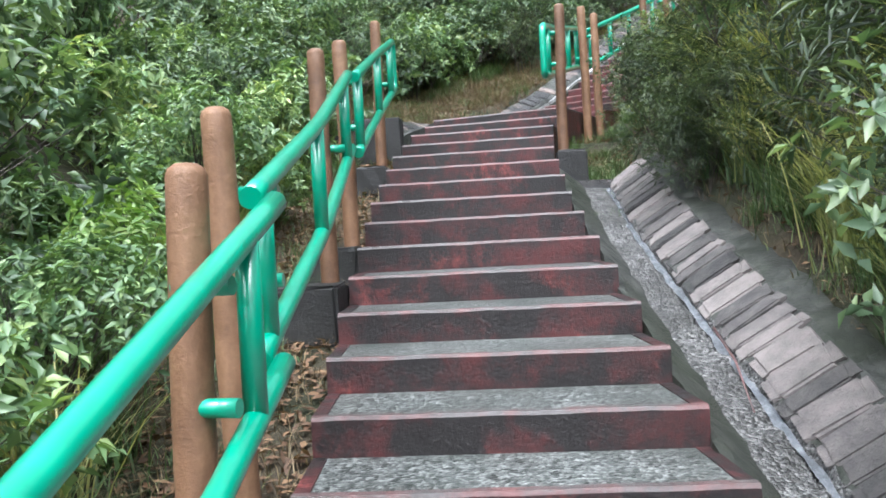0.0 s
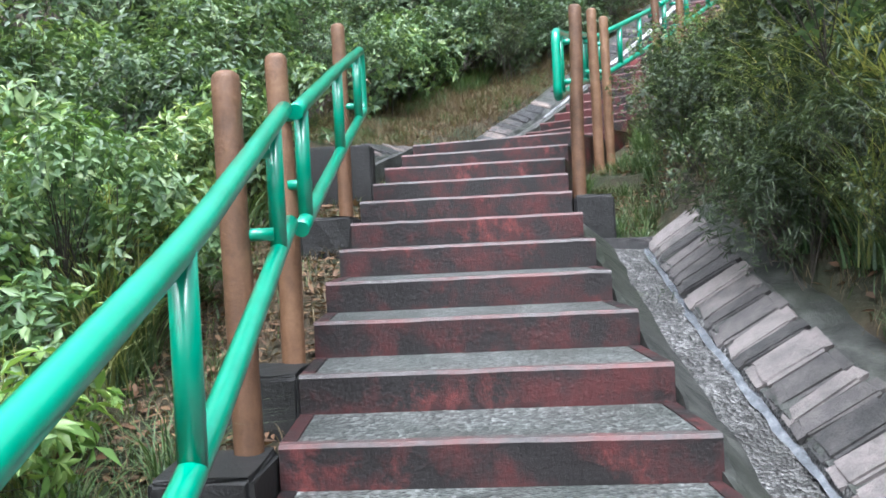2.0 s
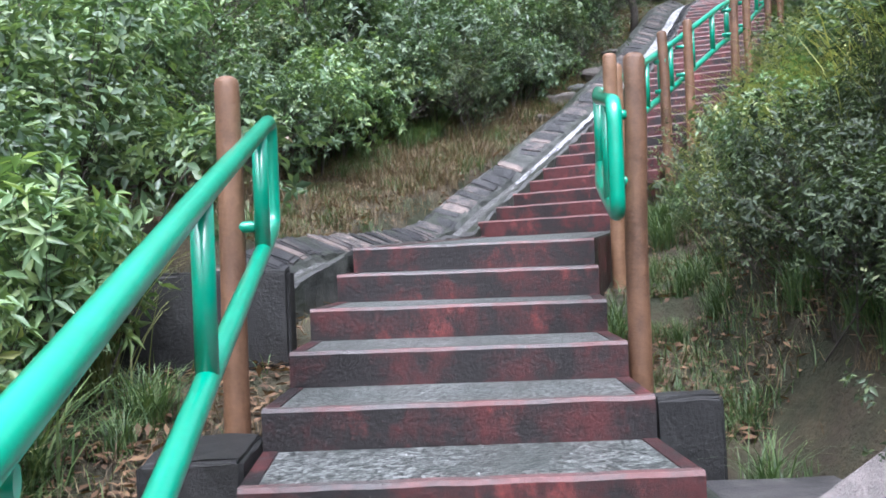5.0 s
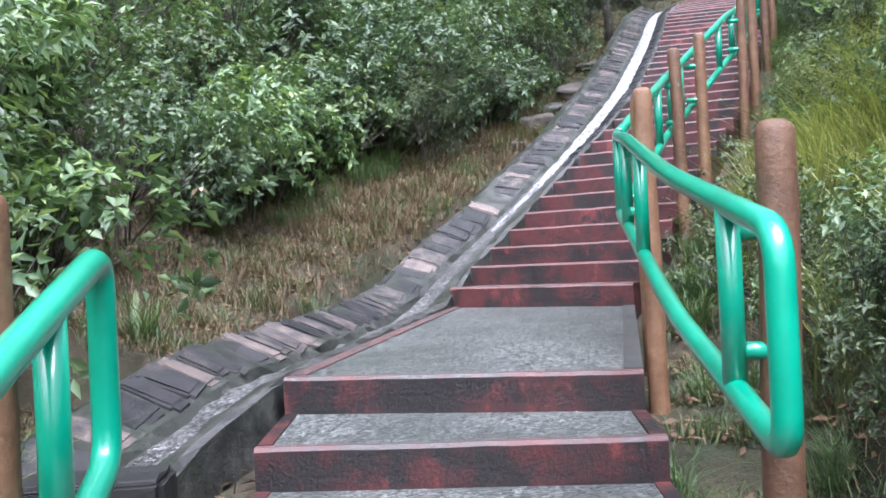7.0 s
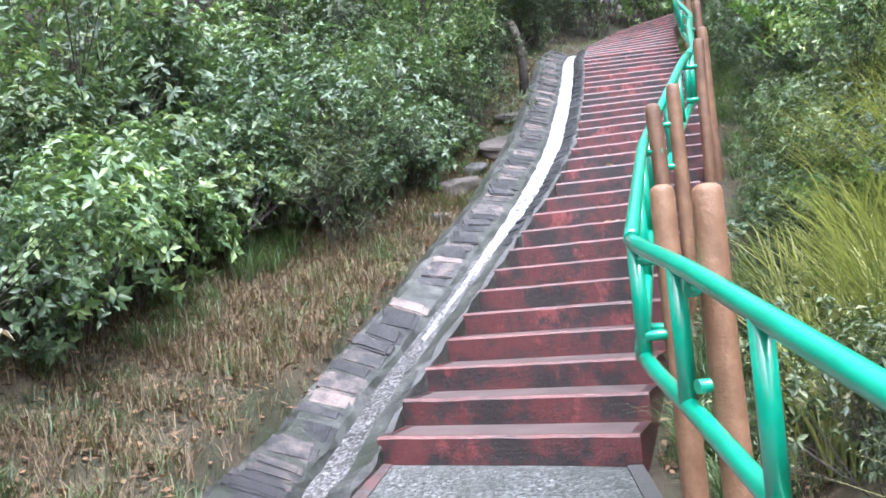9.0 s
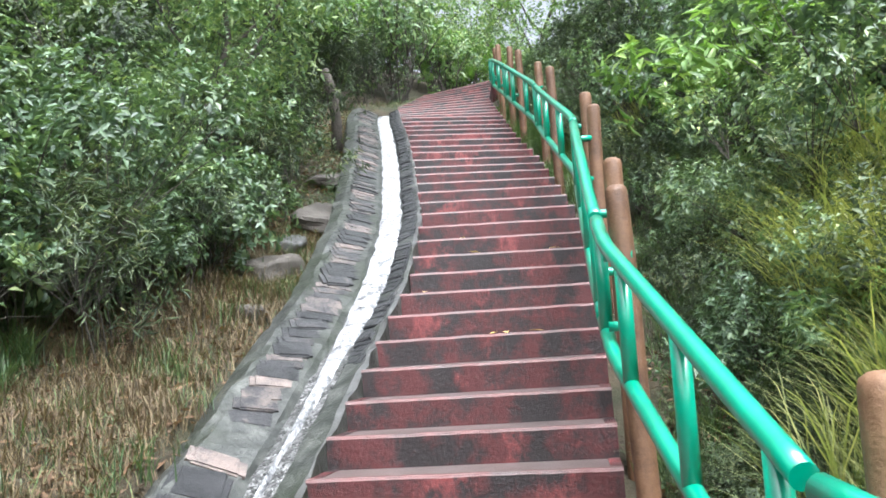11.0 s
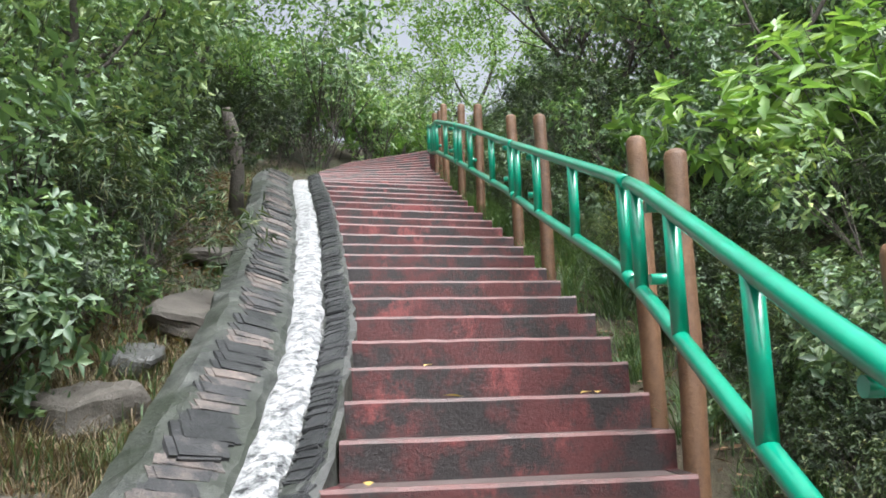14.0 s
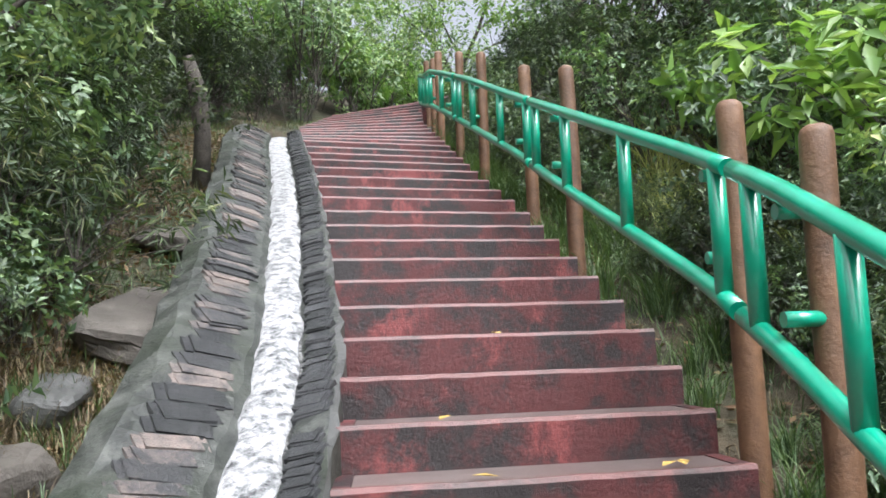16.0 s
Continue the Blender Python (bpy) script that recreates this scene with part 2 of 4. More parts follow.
def tube(points, r, sides=12, cap=True):
    """Verts and faces of a round tube along points."""
    pts = [Vector(p) for p in points]
    verts, faces, up = [], [], Vector((0, 0, 1))
    n = len(pts)
    prev = None
    for i, p in enumerate(pts):
        d = (pts[min(i + 1, n - 1)] - pts[max(i - 1, 0)]).normalized()
        if prev is None:
            a = d.cross(up)
            a = (a if a.length > 1e-3 else Vector((1, 0, 0))).normalized()
        else:
            a = (prev - d * prev.dot(d)).normalized()
        prev = a
        b = d.cross(a)
        rr = r[i] if isinstance(r, (list, tuple)) else r
        for k in range(sides):
            w = 2 * math.pi * k / sides
            verts.append(p + (a * math.cos(w) + b * math.sin(w)) * rr)
    for i in range(n - 1):
        for k in range(sides):
            j = (k + 1) % sides
            faces.append((i * sides + k, i * sides + j, (i + 1) * sides + j, (i + 1) * sides + k))
    if cap:
        faces.append(tuple(range(sides))[::-1])
        faces.append(tuple((n - 1) * sides + k for k in range(sides)))
    return verts, faces


def rounded(points, r, steps=5):
    """A polyline with its inner corners rounded off."""
    pts = [Vector(p) for p in points]
    out = [pts[0]]
    for a, b, c in zip(pts, pts[1:], pts[2:]):
        u, v = (a - b), (c - b)
        k = min(r, u.length * 0.45, v.length * 0.45)
        p, q = b + u.normalized() * k, b + v.normalized() * k
        for i in range(steps + 1):
            t = i / steps
            out.append(p * (1 - t) ** 2 + b * 2 * t * (1 - t) + q * t * t)
    return out + [pts[-1]]


def lerp_table(table, k):
    keys = sorted(table)
    if k <= keys[0]:
        a, b = keys[0], keys[1]
    elif k >= keys[-1]:
        a, b = keys[-2], keys[-1]
    else:
        a = max(q for q in keys if q <= k)
        b = min(q for q in keys if q > k)
    t = (k - a) / (b - a)
    return Vector([p + (q - p) * t for p, q in zip(table[a], table[b])])


# ---- the plan ----
RISE = 0.167
LOW_L = {-12: (0.02, -3.86), 0: (-0.20, 2.83), 3: (-0.32, 4.46), 7: (-0.44, 6.62), 10: (-0.46, 8.33), 12: (-0.385, 9.50), 13: (-0.29, 10.20), 14: (-0.23, 10.96)}
LOW_R = {-12: (1.70, -3.86), 0: (1.42, 2.82), 3: (1.28, 4.36), 7: (1.13, 6.61), 10: (1.11, 8.24), 12: (1.18, 9.33), 13: (1.27, 9.90), 14: (1.37, 10.45)}
UP_L = {1: (0.92, 14.1), 4: (1.62, 15.10), 8: (2.46, 16.02), 12: (3.33, 17.02), 16: (4.12, 18.30), 22: (5.15, 20.40), 26: (5.80, 21.80), 30: (6.45, 23.30), 36: (7.80, 26.10), 42: (9.60, 28.40), 48: (12.3, 30.0)}
UP_R = {1: (2.20, 13.1), 4: (2.90, 14.10), 8: (3.70, 15.17), 12: (4.65, 16.40), 16: (5.45, 17.65), 22: (6.65, 19.85), 26: (7.30, 21.30), 30: (8.05, 22.75), 36: (9.25, 25.0), 42: (10.6, 27.0), 48: (12.9, 28.5)}


def low_z(k):
    return 3.28 - RISE * (14 - k)


def up_z(k):
    return 3.55 + RISE * (k - 1)


CENTRE = []
for k in np.arange(-12, 14.01, 0.5):
    a, b = lerp_table(LOW_L, k), lerp_table(LOW_R, k)
    CENTRE.append((*((a + b) / 2), low_z(k), 0.0))
for t in (0.2, 0.4, 0.6, 0.8):
    a = (lerp_table(LOW_L, 14) + lerp_table(LOW_R, 14)) / 2
    b = (lerp_table(UP_L, 1) + lerp_table(UP_R, 1)) / 2
    CENTRE.append((*(a.lerp(b, t)), 3.28 + 0.11 * t, t))
for k in np.arange(1, 48.01, 0.5):
    a, b = lerp_table(UP_L, k), lerp_table(UP_R, k)
    CENTRE.append((*((a + b) / 2), up_z(k), 1.0 + k))
for i in range(1, 25):
    CENTRE.append((12.6 + 0.9 * i, 29.25 + 0.5 * i, up_z(48) + 0.12 * i, 50.0))
for i in range(1, 12):
    CENTRE.insert(0, (0.86 + 0.02 * i, -3.86 - 0.6 * i, low_z(-12) - 0.1 * i, 0.0))
C = np.array(CENTRE)
C_DIR = np.gradient(C[:, :2], axis=0)
C_DIR /= np.linalg.norm(C_DIR, axis=1)[:, None]


def path_frame(x, y):
    """For arrays of places: height of the path near them, distance from its edge, side (+1 is its left) and stage along it."""
    x, y = np.atleast_1d(x).astype(float), np.atleast_1d(y).astype(float)
    zz, ee, ss, gg = (np.empty_like(x) for _ in range(4))
    for i in range(0, len(x), 20000):
        sl = slice(i, i + 20000)
        dx, dy = x[sl, None] - C[None, :, 0], y[sl, None] - C[None, :, 1]
        d = np.hypot(dx, dy)
        near = d.argmin(1)
        dm = d[np.arange(len(d)), near]
        w = np.exp(-(d - dm[:, None]) / 0.35)
        zz[sl] = (w * C[None, :, 2]).sum(1) / w.sum(1)
        side = C_DIR[near, 0] * dy[np.arange(len(d)), near] - C_DIR[near, 1] * dx[np.arange(len(d)), near]
        ss[sl] = np.where(side > 0, 1.0, -1.0)
        gg[sl] = C[near, 3]
        ee[sl] = dm - 0.76
    return zz, ee, ss, gg


def smooth_noise(x, y, s, seed):
    r = np.random.RandomState(seed)
    out = np.zeros_like(x)
    for i in range(6):
        a, p, f = r.uniform(0, 6.28), r.uniform(0, 6.28), r.uniform(0.6, 1.8) / s
        out += np.sin((x * math.cos(a) + y * math.sin(a)) * f * 6.28 + p)
    return out / 6


def ground_z(x, y):
    x, y = np.atleast_1d(x).astype(float), np.atleast_1d(y).astype(float)
    z, e, s, g = path_frame(x, y)
    e = np.maximum(e, 0)
    up1 = lambda a, k: np.maximum(e - a, 0) * k
    cap = lambda v, m: m * (1 - np.exp(-v / m))
    low_left = -0.30 + up1(0.7, 0.10) + up1(2.2, 0.35)
    low_right = -0.55 + np.clip(e - 0.70, 0, 0.30) * 1.75 + up1(1.0, 0.70)
    mid_left = -0.48 + np.clip(e - 0.62, 0, 0.25) * 2.1 + up1(0.87, 0.24) + up1(2.6, 0.30)
    up_left = -0.50 + np.clip(e - 0.64, 0, 0.25) * 1.0 + up1(0.9, 0.24) + up1(2.4, 0.38)
    up_right = -0.40 + np.clip(e - 0.6, 0, 1.0) * 0.35 + up1(1.2, 0.40)
    left = np.where(g <= 0, low_left, mid_left + (up_left - mid_left) * np.clip((g - 8) / 8, 0, 1))
    right = np.where(g <= 0, low_right, up_right)
    rise = np.where(s > 0, left, right)
    rough = smooth_noise(x, y, 3.0, 3) * 0.12 + smooth_noise(x, y, 0.9, 4) * 0.05
    return z + np.where(rise > 0, cap(np.maximum(rise, 1e-6), 9.0), rise) + rough * np.clip((e - 0.9) / 0.8, 0, 1)


# ---- ground ----
def axis_steps(lo, hi, mid_lo, mid_hi, step):
    inner = list(np.arange(mid_lo, mid_hi + 1e-6, step))
    far, d = [], step
    p = mid_hi
    while p < hi:
        d *= 1.35
        p += d
        far.append(p)
    near, d, p = [], step, mid_lo
    while p > lo:
        d *= 1.35
        p -= d
        near.append(p)
    return np.array(near[::-1] + inner + far)


gx, gy = axis_steps(-600, 600, -5, 14, 0.12), axis_steps(-600, 600, -4, 32, 0.12)
GX, GY = np.meshgrid(gx, gy)
GZ = ground_z(GX.ravel(), GY.ravel())
nx = len(gx)
gverts = np.column_stack([GX.ravel(), GY.ravel(), GZ])
gi = np.arange((len(gy) - 1) * (nx - 1))
gi = gi // (nx - 1) * nx + gi % (nx - 1)
ground = part("ground", mesh_from("ground", gverts, np.column_stack([gi, gi + 1, gi + nx + 1, gi + nx]), SOIL, True))
tagged(ground, "brown hillside soil with leaf litter and moss", "ground", kind="structure")


# ---- stairs ----
def worn_edge(a, b, n, seed, amount):
    r = random.Random(seed)
    return [a.lerp(b, i / n) + Vector((0, 0, r.uniform(-amount, amount * 0.5))) for i in range(n + 1)]


def step_block(l0, r0, l1, r1, z, k, deep=0.5):
    """One step: a block with a chipped front edge; its top is the recessed bed of the tread."""
    fwd = ((l1 + r1) - (l0 + r0)).normalized().to_3d()
    n = 14
    rr = random.Random(k * 7 + 1)
    top_f = worn_edge(Vector((*l0, z)), Vector((*r0, z)), n, k, 0.003)
    face = [p + Vector((0, 0, -0.016)) - fwd * (0.010 + rr.uniform(-0.002, 0.002)) for p in top_f]
    low = [Vector((*l0.lerp(r0, i / n), z - deep)) - fwd * 0.006 for i in range(n + 1)]
    over = fwd * 0.03
    lip = [p + fwd * 0.042 + Vector((0, 0, 0.0)) for p in top_f]
    bed = [Vector((p.x, p.y, z - 0.014)) for p in lip]
    back = [Vector((*l1.lerp(r1, i / n), z - 0.014)) + over for i in range(n + 1)]
    rows = [low, face, top_f, lip, bed, back]
    verts = [v for row in rows for v in row]
    faces, slots = [], []
    w = n + 1
    for j in range(len(rows) - 1):
        for i in range(n):
            faces.append((j * w + i, j * w + i + 1, (j + 1) * w + i + 1, (j + 1) * w + i))
            slots.append(0 if j == 0 else 1)
    b0 = len(verts)
    verts += [Vector((*l1, z - deep)) + over, Vector((*r1, z - deep)) + over]
    for col, bb in ((0, b0), (n, b0 + 1)):
        f = [j * w + col for j in range(len(rows))] + [bb]
        faces.append(tuple(f if col == n else f[::-1]))
        slots.append(0)
    faces.append((5 * w, 5 * w + n, b0 + 1, b0))
    slots.append(0)
    return verts, faces, slots


def tread_panel(l0, r0, l1, r1, z, side):
    fwd = ((l1 + r1) - (l0 + r0)).normalized()
    d = (r0 - l0).normalized()
    a, b = l0 + fwd * 0.043 + d * side, r0 + fwd * 0.043 - d * side
    c, e = r1 - d * side, l1 + d * side
    v = [Vector((*p, z + h)) for h in (-0.02, -0.006) for p in (a, b, c, e)]
    return v, [(4, 5, 6, 7), (0, 1, 5, 4), (1, 2, 6, 5), (2, 3, 7, 6), (3, 0, 4, 7)]


def side_lip(p0, p1, inward, z, w):
    """Raised border along one end of a tread."""
    q0, q1 = p0 + inward * w, p1 + inward * w
    v = [Vector((*p0, z - 0.05)), Vector((*p1, z - 0.05)), Vector((*p0, z)), Vector((*p1, z)), Vector((*q0, z)), Vector((*q1, z)), Vector((*q0, z - 0.05)), Vector((*q1, z - 0.05))]
    return v, [(0, 2, 3, 1), (2, 4, 5, 3), (4, 6, 7, 5), (0, 6, 4, 2), (1, 3, 5, 7)]


def build_flight(name, label, table_l, table_r, height, ks, red, nosing, bed, bed_name):
    flight = tagged(new(name), label, "stairs", kind="structure")
    for k in ks:
        l0, r0, l1, r1 = lerp_table(table_l, k), lerp_table(table_r, k), lerp_table(table_l, k + 1), lerp_table(table_r, k + 1)
        rr = random.Random(k + 500)
        z = height(k) + rr.uniform(-0.004, 0.004)
        v, f, s = step_block(l0, r0, l1, r1, z, k)
        step = part("step", mesh_from("step", v, f, [red, nosing], slots=s), flight)
        part(bed_name, mesh_from(bed_name, *tread_panel(l0, r0, l1, r1, z, 0.062), bed), step)
        d = (r0 - l0).normalized()
        part("border", mesh_from("border", *side_lip(l0 + (l1 - l0) * 0.08, l1, d, z - 0.002, 0.06), red), step)
        part("border", mesh_from("border", *side_lip(r0 + (r1 - r0) * 0.08, r1, -d, z - 0.002, 0.06), red), step)
    return flight


build_flight("lower_stairs", "worn dark red concrete stairs with grey gravel treads", LOW_L, LOW_R, low_z, range(-12, 14), RED_OLD, NOSING_OLD, GRAVEL, "gravel_tread")
build_flight("upper_stairs", "red painted concrete stairs curving up the hillside", UP_L, UP_R, up_z, range(1, 49), RED_NEW, NOSING_NEW, PINK_TREAD, "tread")

# landing between the flights
fl, fr, bl, br = lerp_table(LOW_L, 14), lerp_table(LOW_R, 14), lerp_table(UP_L, 1), lerp_table(UP_R, 1)
v, f, s = step_block(fl, fr, bl, br, 3.28, 99)
zb = 3.385
for i, p in enumerate(v):
    t = max(0.0, min(1.0, (p.xy - (fl + fr) / 2).dot((bl + br - fl - fr).normalized()) / ((bl + br - fl - fr) / 2).length))
    p.z += (zb - 3.28) * t
landing = part("landing", mesh_from("landing", v, f, [RED_OLD, NOSING_OLD], slots=s))
tagged(landing, "grey gravel landing with worn red front edge", "landing", kind="structure")
v, f = tread_panel(fl, fr, bl, br, 3.28, 0.08)
for i in (2, 3, 6, 7):
    v[i].z += zb - 3.28
part("gravel_bed", mesh_from("gravel_bed", v, f, GRAVEL), landing)
for p0, p1, sg in ((fl, bl, 1), (fr, br, -1)):
    v, f = side_lip(p0 + (p1 - p0) * 0.02, p1, (fr - fl).normalized() * sg, 3.283, 0.085)
    for i in (1, 3, 5, 7):
        v[i].z += zb - 3.28
    part("border", mesh_from("border", v, f, GREY_CONCRETE if sg < 0 else NOSING_OLD), landing)


# ---- drains ----
def sweep(line, section, mats, slots_of, wobble=0.0, seed=0):
    """A band along line (x, y, z): section gives (outward, up) offsets; outward is to the left of the line's direction."""
    pts = [Vector(p) for p in line]
    fine = []
    for a, b in zip(pts, pts[1:]):
        m = max(2, int((b - a).length / 0.12))
        fine += [a.lerp(b, i / m) for i in range(m)]
    fine.append(pts[-1])
    for _ in range(6):
        fine = [fine[0]] + [(a + b * 2 + c) / 4 for a, b, c in zip(fine, fine[1:], fine[2:])] + [fine[-1]]
    rr = random.Random(seed)
    verts, faces, slots, w = [], [], [], len(section)
    for i, p in enumerate(fine):
        d = (fine[min(i + 1, len(fine) - 1)] - fine[max(i - 1, 0)])
        nrm = Vector((-d.y, d.x, 0)).normalized()
        for o, u in section:
            verts.append(p + nrm * (o + rr.uniform(-wobble, wobble)) + Vector((0, 0, u + rr.uniform(-wobble, wobble))))
    for i in range(len(fine) - 1):
        for j in range(w - 1):
            faces.append((i * w + j + 1, i * w + j, (i + 1) * w + j, (i + 1) * w + j + 1))
            slots.append(slots_of[j])
    return verts, faces, slots, fine


def kerb_stone(seed):
    """A rough unit block with knocked corners: x along the kerb, y across, z thick."""
    bm = bmesh.new()
    bmesh.ops.create_cube(bm, size=1)
    rr = random.Random(seed)
    for q in bm.verts:
        q.co += Vector((rr.uniform(-0.10, 0.10), rr.uniform(-0.07, 0.07), rr.uniform(-0.03, 0.03)))
    bmesh.ops.bevel(bm, geom=bm.edges[:], offset=0.12, segments=2, affect="EDGES")
    for q in bm.verts:
        q.co += Vector((rr.uniform(-0.03, 0.03), rr.uniform(-0.02, 0.02), rr.uniform(-0.035, 0.035)))
    me = bpy.data.meshes.new("stone")
    bm.to_mesh(me)
    bm.free()
    return me


def stones_along(fine, o0, u0, o1, u1, step, mat, parent, seed, thick=0.07, proud=0.015, lean=0.15, joint=0.014):
    """Blocks bedded side by side, close together, on the sloping face between two offsets."""
    shapes = [kerb_stone(seed + i) for i in range(8)]
    for me in shapes:
        me.materials.append(mat)
    rr = random.Random(seed)
    line = [Vector(p) for p in fine]
    total = sum((q - p).length for p, q in zip(line, line[1:]))
    t = 0.0
    while t < total - step:
        length = step * rr.uniform(0.65, 1.35)
        p, q = along(line, t + length * 0.3), along(line, t + length * 0.7)
        d = (q - p).normalized()
        nrm = Vector((-d.y, d.x, 0)).normalized()
        mid = (p + q) / 2
        lo, hi = mid + nrm * o0 + Vector((0, 0, u0)), mid + nrm * o1 + Vector((0, 0, u1))
        across = (hi - lo).normalized()
        up = d.cross(across).normalized()
        if up.z < 0:
            up = -up
        place = (lo + hi) / 2 + up * (proud - thick * 0.5 + rr.uniform(-0.008, 0.008))
        skew = lean + rr.uniform(-0.09, 0.09)
        along_d, across = d * math.cos(skew) + across * math.sin(skew), across * math.cos(skew) - d * math.sin(skew)
        rot = Matrix((along_d, across, up)).transposed().to_4x4()
        m = Matrix.Translation(place) @ rot @ Matrix.Diagonal(((length - joint) / max(0.75, math.cos(skew)), (hi - lo).length * rr.uniform(0.9, 1.04), thick * rr.uniform(0.9, 1.1), 1))
        part("stone", rr.choice(shapes), parent, m=m)
        t += length


def along(line, t):
    """A place at length t along a polyline."""
    for a, b in zip(line, line[1:]):
        d = (b - a).length
        if t <= d:
            return a.lerp(b, t / d)
        t -= d
    return line[-1]


# along the left of the landing and the upper flight
line = [(-0.78, 9.75, 2.78), (-0.62, 10.4, 3.02), (-0.23, 11.1, 3.27), (0.35, 12.6, 3.33), (0.90, 14.05, 3.42)]
line += [(*lerp_table(UP_L, k), up_z(k) - 0.02) for k in (2, 3, 4, 6, 8, 10, 12, 14, 16, 18, 20, 22, 24, 26, 28, 30, 32, 34)]
sec = [(-0.03, -0.5), (-0.005, 0.0), (0.02, 0.02), (0.15, -0.02), (0.18, -0.08), (0.38, -0.09), (0.41, -0.04), (0.68, 0.09), (0.74, 0.10), (0.85, 0.06), (0.98, -0.5)]
v, f, s, fine = sweep(line, sec, None, [0, 1, 0, 0, 2, 0, 0, 0, 0, 0], 0.014, 5)
drain = part("drain", mesh_from("drain", v, f, [MOSSY_MORTAR, GREY_CONCRETE, ROUGH_MORTAR], slots=s))
tagged(drain, "wet dark mortar drain channel lined with stone kerb", "drain", kind="structure")
low_part = [p for p in fine if p.z <= up_z(6)]
high_part = [p for p in fine if p.z > up_z(6)]
stones_along(low_part, 0.41, -0.04, 0.74, 0.11, 0.19, DARK_STONE, drain, 40, 0.07, 0.018)
stones_along(high_part, 0.42, -0.035, 0.70, 0.10, 0.11, DARK_STONE, drain, 46, 0.06, 0.011, 0.5)
stones_along([p for p in fine if p.z > up_z(8)], 0.03, 0.02, 0.17, -0.03, 0.085, WET_SLATE, drain, 52, 0.05, 0.012, -0.35, 0.010)
ws = [p for p in fine if p.z > up_z(4)]
v, f, s, water_line = sweep(ws[::6], [(-0.5, -0.055), (-0.36, -0.018), (-0.15, 0.0), (0.1, -0.004), (0.33, -0.012), (0.5, -0.055)], None, [0] * 5, 0.0, 8)
water_rng = random.Random(21)
for i, p in enumerate(v):
    c = water_line[i // 6]
    fill = min(1.0, 0.10 + 0.90 * max(0.0, (c.z - up_z(6)) / (up_z(11) - up_z(6))))      # a thin thread below, the full channel above
    spread = 0.235 * fill * (1 + 0.10 * math.sin(i // 6 * 1.7) + water_rng.uniform(-0.10, 0.10))
    side = Vector((p.x - c.x, p.y - c.y, 0))
    nrm = side / max(side.length, 1e-6) * (1 if i % 6 > 2 else -1)
    mid = Vector((c.x, c.y, 0)) + nrm * 0.28
    p.x, p.y = (mid + side * spread).xy
    p.z += -0.046 + water_rng.uniform(-0.008, 0.008)
tagged(part("drain_water", mesh_from("drain_water", v, f, WATER_SHEEN, True)), "rain water running down the drain channel, sky reflection painted white", "water", kind="structure")

# along the right of the lower flight, walked upwards, so its right side is given by negative offsets
line = [(*lerp_table(LOW_R, k), low_z(k)) for k in (-12, -8, -4, 0, 2, 4, 6, 7, 8, 9, 9.5)]
sec = [(-1.16, -0.6), (-1.02, -0.04), (-0.80, -0.08), (-0.76, -0.12), (-0.50, -0.30), (-0.47, -0.36), (-0.24, -0.34), (-0.05, -0.16), (0.0, -0.12), (0.02, -0.5)]
v, f, s, fine_low = sweep(line, sec, None, [0, 0, 0, 0, 2, 2, 0, 0, 0], 0.015, 6)
low_drain = part("lower_drain", mesh_from("lower_drain", v, f, [MOSSY_MORTAR, GREY_CONCRETE, ROUGH_MORTAR], slots=s))
tagged(low_drain, "rough mortar drain channel with granite kerb blocks", "drain", kind="structure")
stones_along(fine_low, -0.48, -0.31, -0.80, -0.085, 0.17, STONE, low_drain, 60, 0.07, 0.020, 0.12, 0.012)
v, f, s, _ = sweep(line, [(-0.495, -0.350), (-0.465, -0.338), (-0.435, -0.348)], None, [0, 0], 0.009, 9)
tagged(part("drain_trickle", mesh_from("drain_trickle", v, f, TRICKLE, True)), "thin trickle of rain water in the drain", "water", kind="structure")


# ---- concrete blocks and headwalls ----
def rough_box(name, lo, hi, mat, label, seed, kind="structure", category="concrete block"):
    bm = bmesh.new()
    bmesh.ops.create_cube(bm, size=1)
    lo, hi = Vector(lo), Vector(hi)
    for q in bm.verts:
        q.co = Vector([a + (c + 0.5) * (b - a) for a, b, c in zip(lo, hi, q.co)])
    bmesh.ops.bevel(bm, geom=bm.edges[:], offset=0.02, segments=2, affect="EDGES")
    bmesh.ops.subdivide_edges(bm, edges=bm.edges[:], cuts=2, use_grid_fill=True)
    rr = random.Random(seed)
    for q in bm.verts:
        q.co += Vector([rr.uniform(-0.006, 0.006) for _ in range(3)])
    me = bpy.data.meshes.new(name)
    bm.to_mesh(me)
    bm.free()
    me.materials.append(mat)
    return tagged(part(name, me), label, category, kind=kind)


rough_box("headwall", (-1.62, 9.55, 2.1), (-0.50, 9.80, 3.16), DARK_CONCRETE, "dark mossy concrete headwall beside the stairs", 1, category="wall")
rough_box("headwall", (1.14, 8.36, 2.0), (1.44, 8.52, 2.58), DARK_CONCRETE, "dark mossy concrete headwall above the drain", 2, category="wall")
rough_box("drain_end_wall", (1.13, 7.95, 1.7), (1.86, 8.30, 2.25), STONE, "grey stone wall closing the drain channel", 6, category="wall")
rough_box("footing", (-0.72, 4.66, 1.1), (-0.36, 5.08, 1.58), DARK_CONCRETE, "mossy concrete footing under a post", 3)
rough_box("footing", (-0.72, 5.52, 1.3), (-0.38, 5.90, 1.78), DARK_CONCRETE, "mossy concrete footing under a post", 4)
rough_box("footing", (-0.85, 7.95, 1.9), (-0.47, 8.45, 2.50), DARK_CONCRETE, "mossy concrete footing under a post", 5)


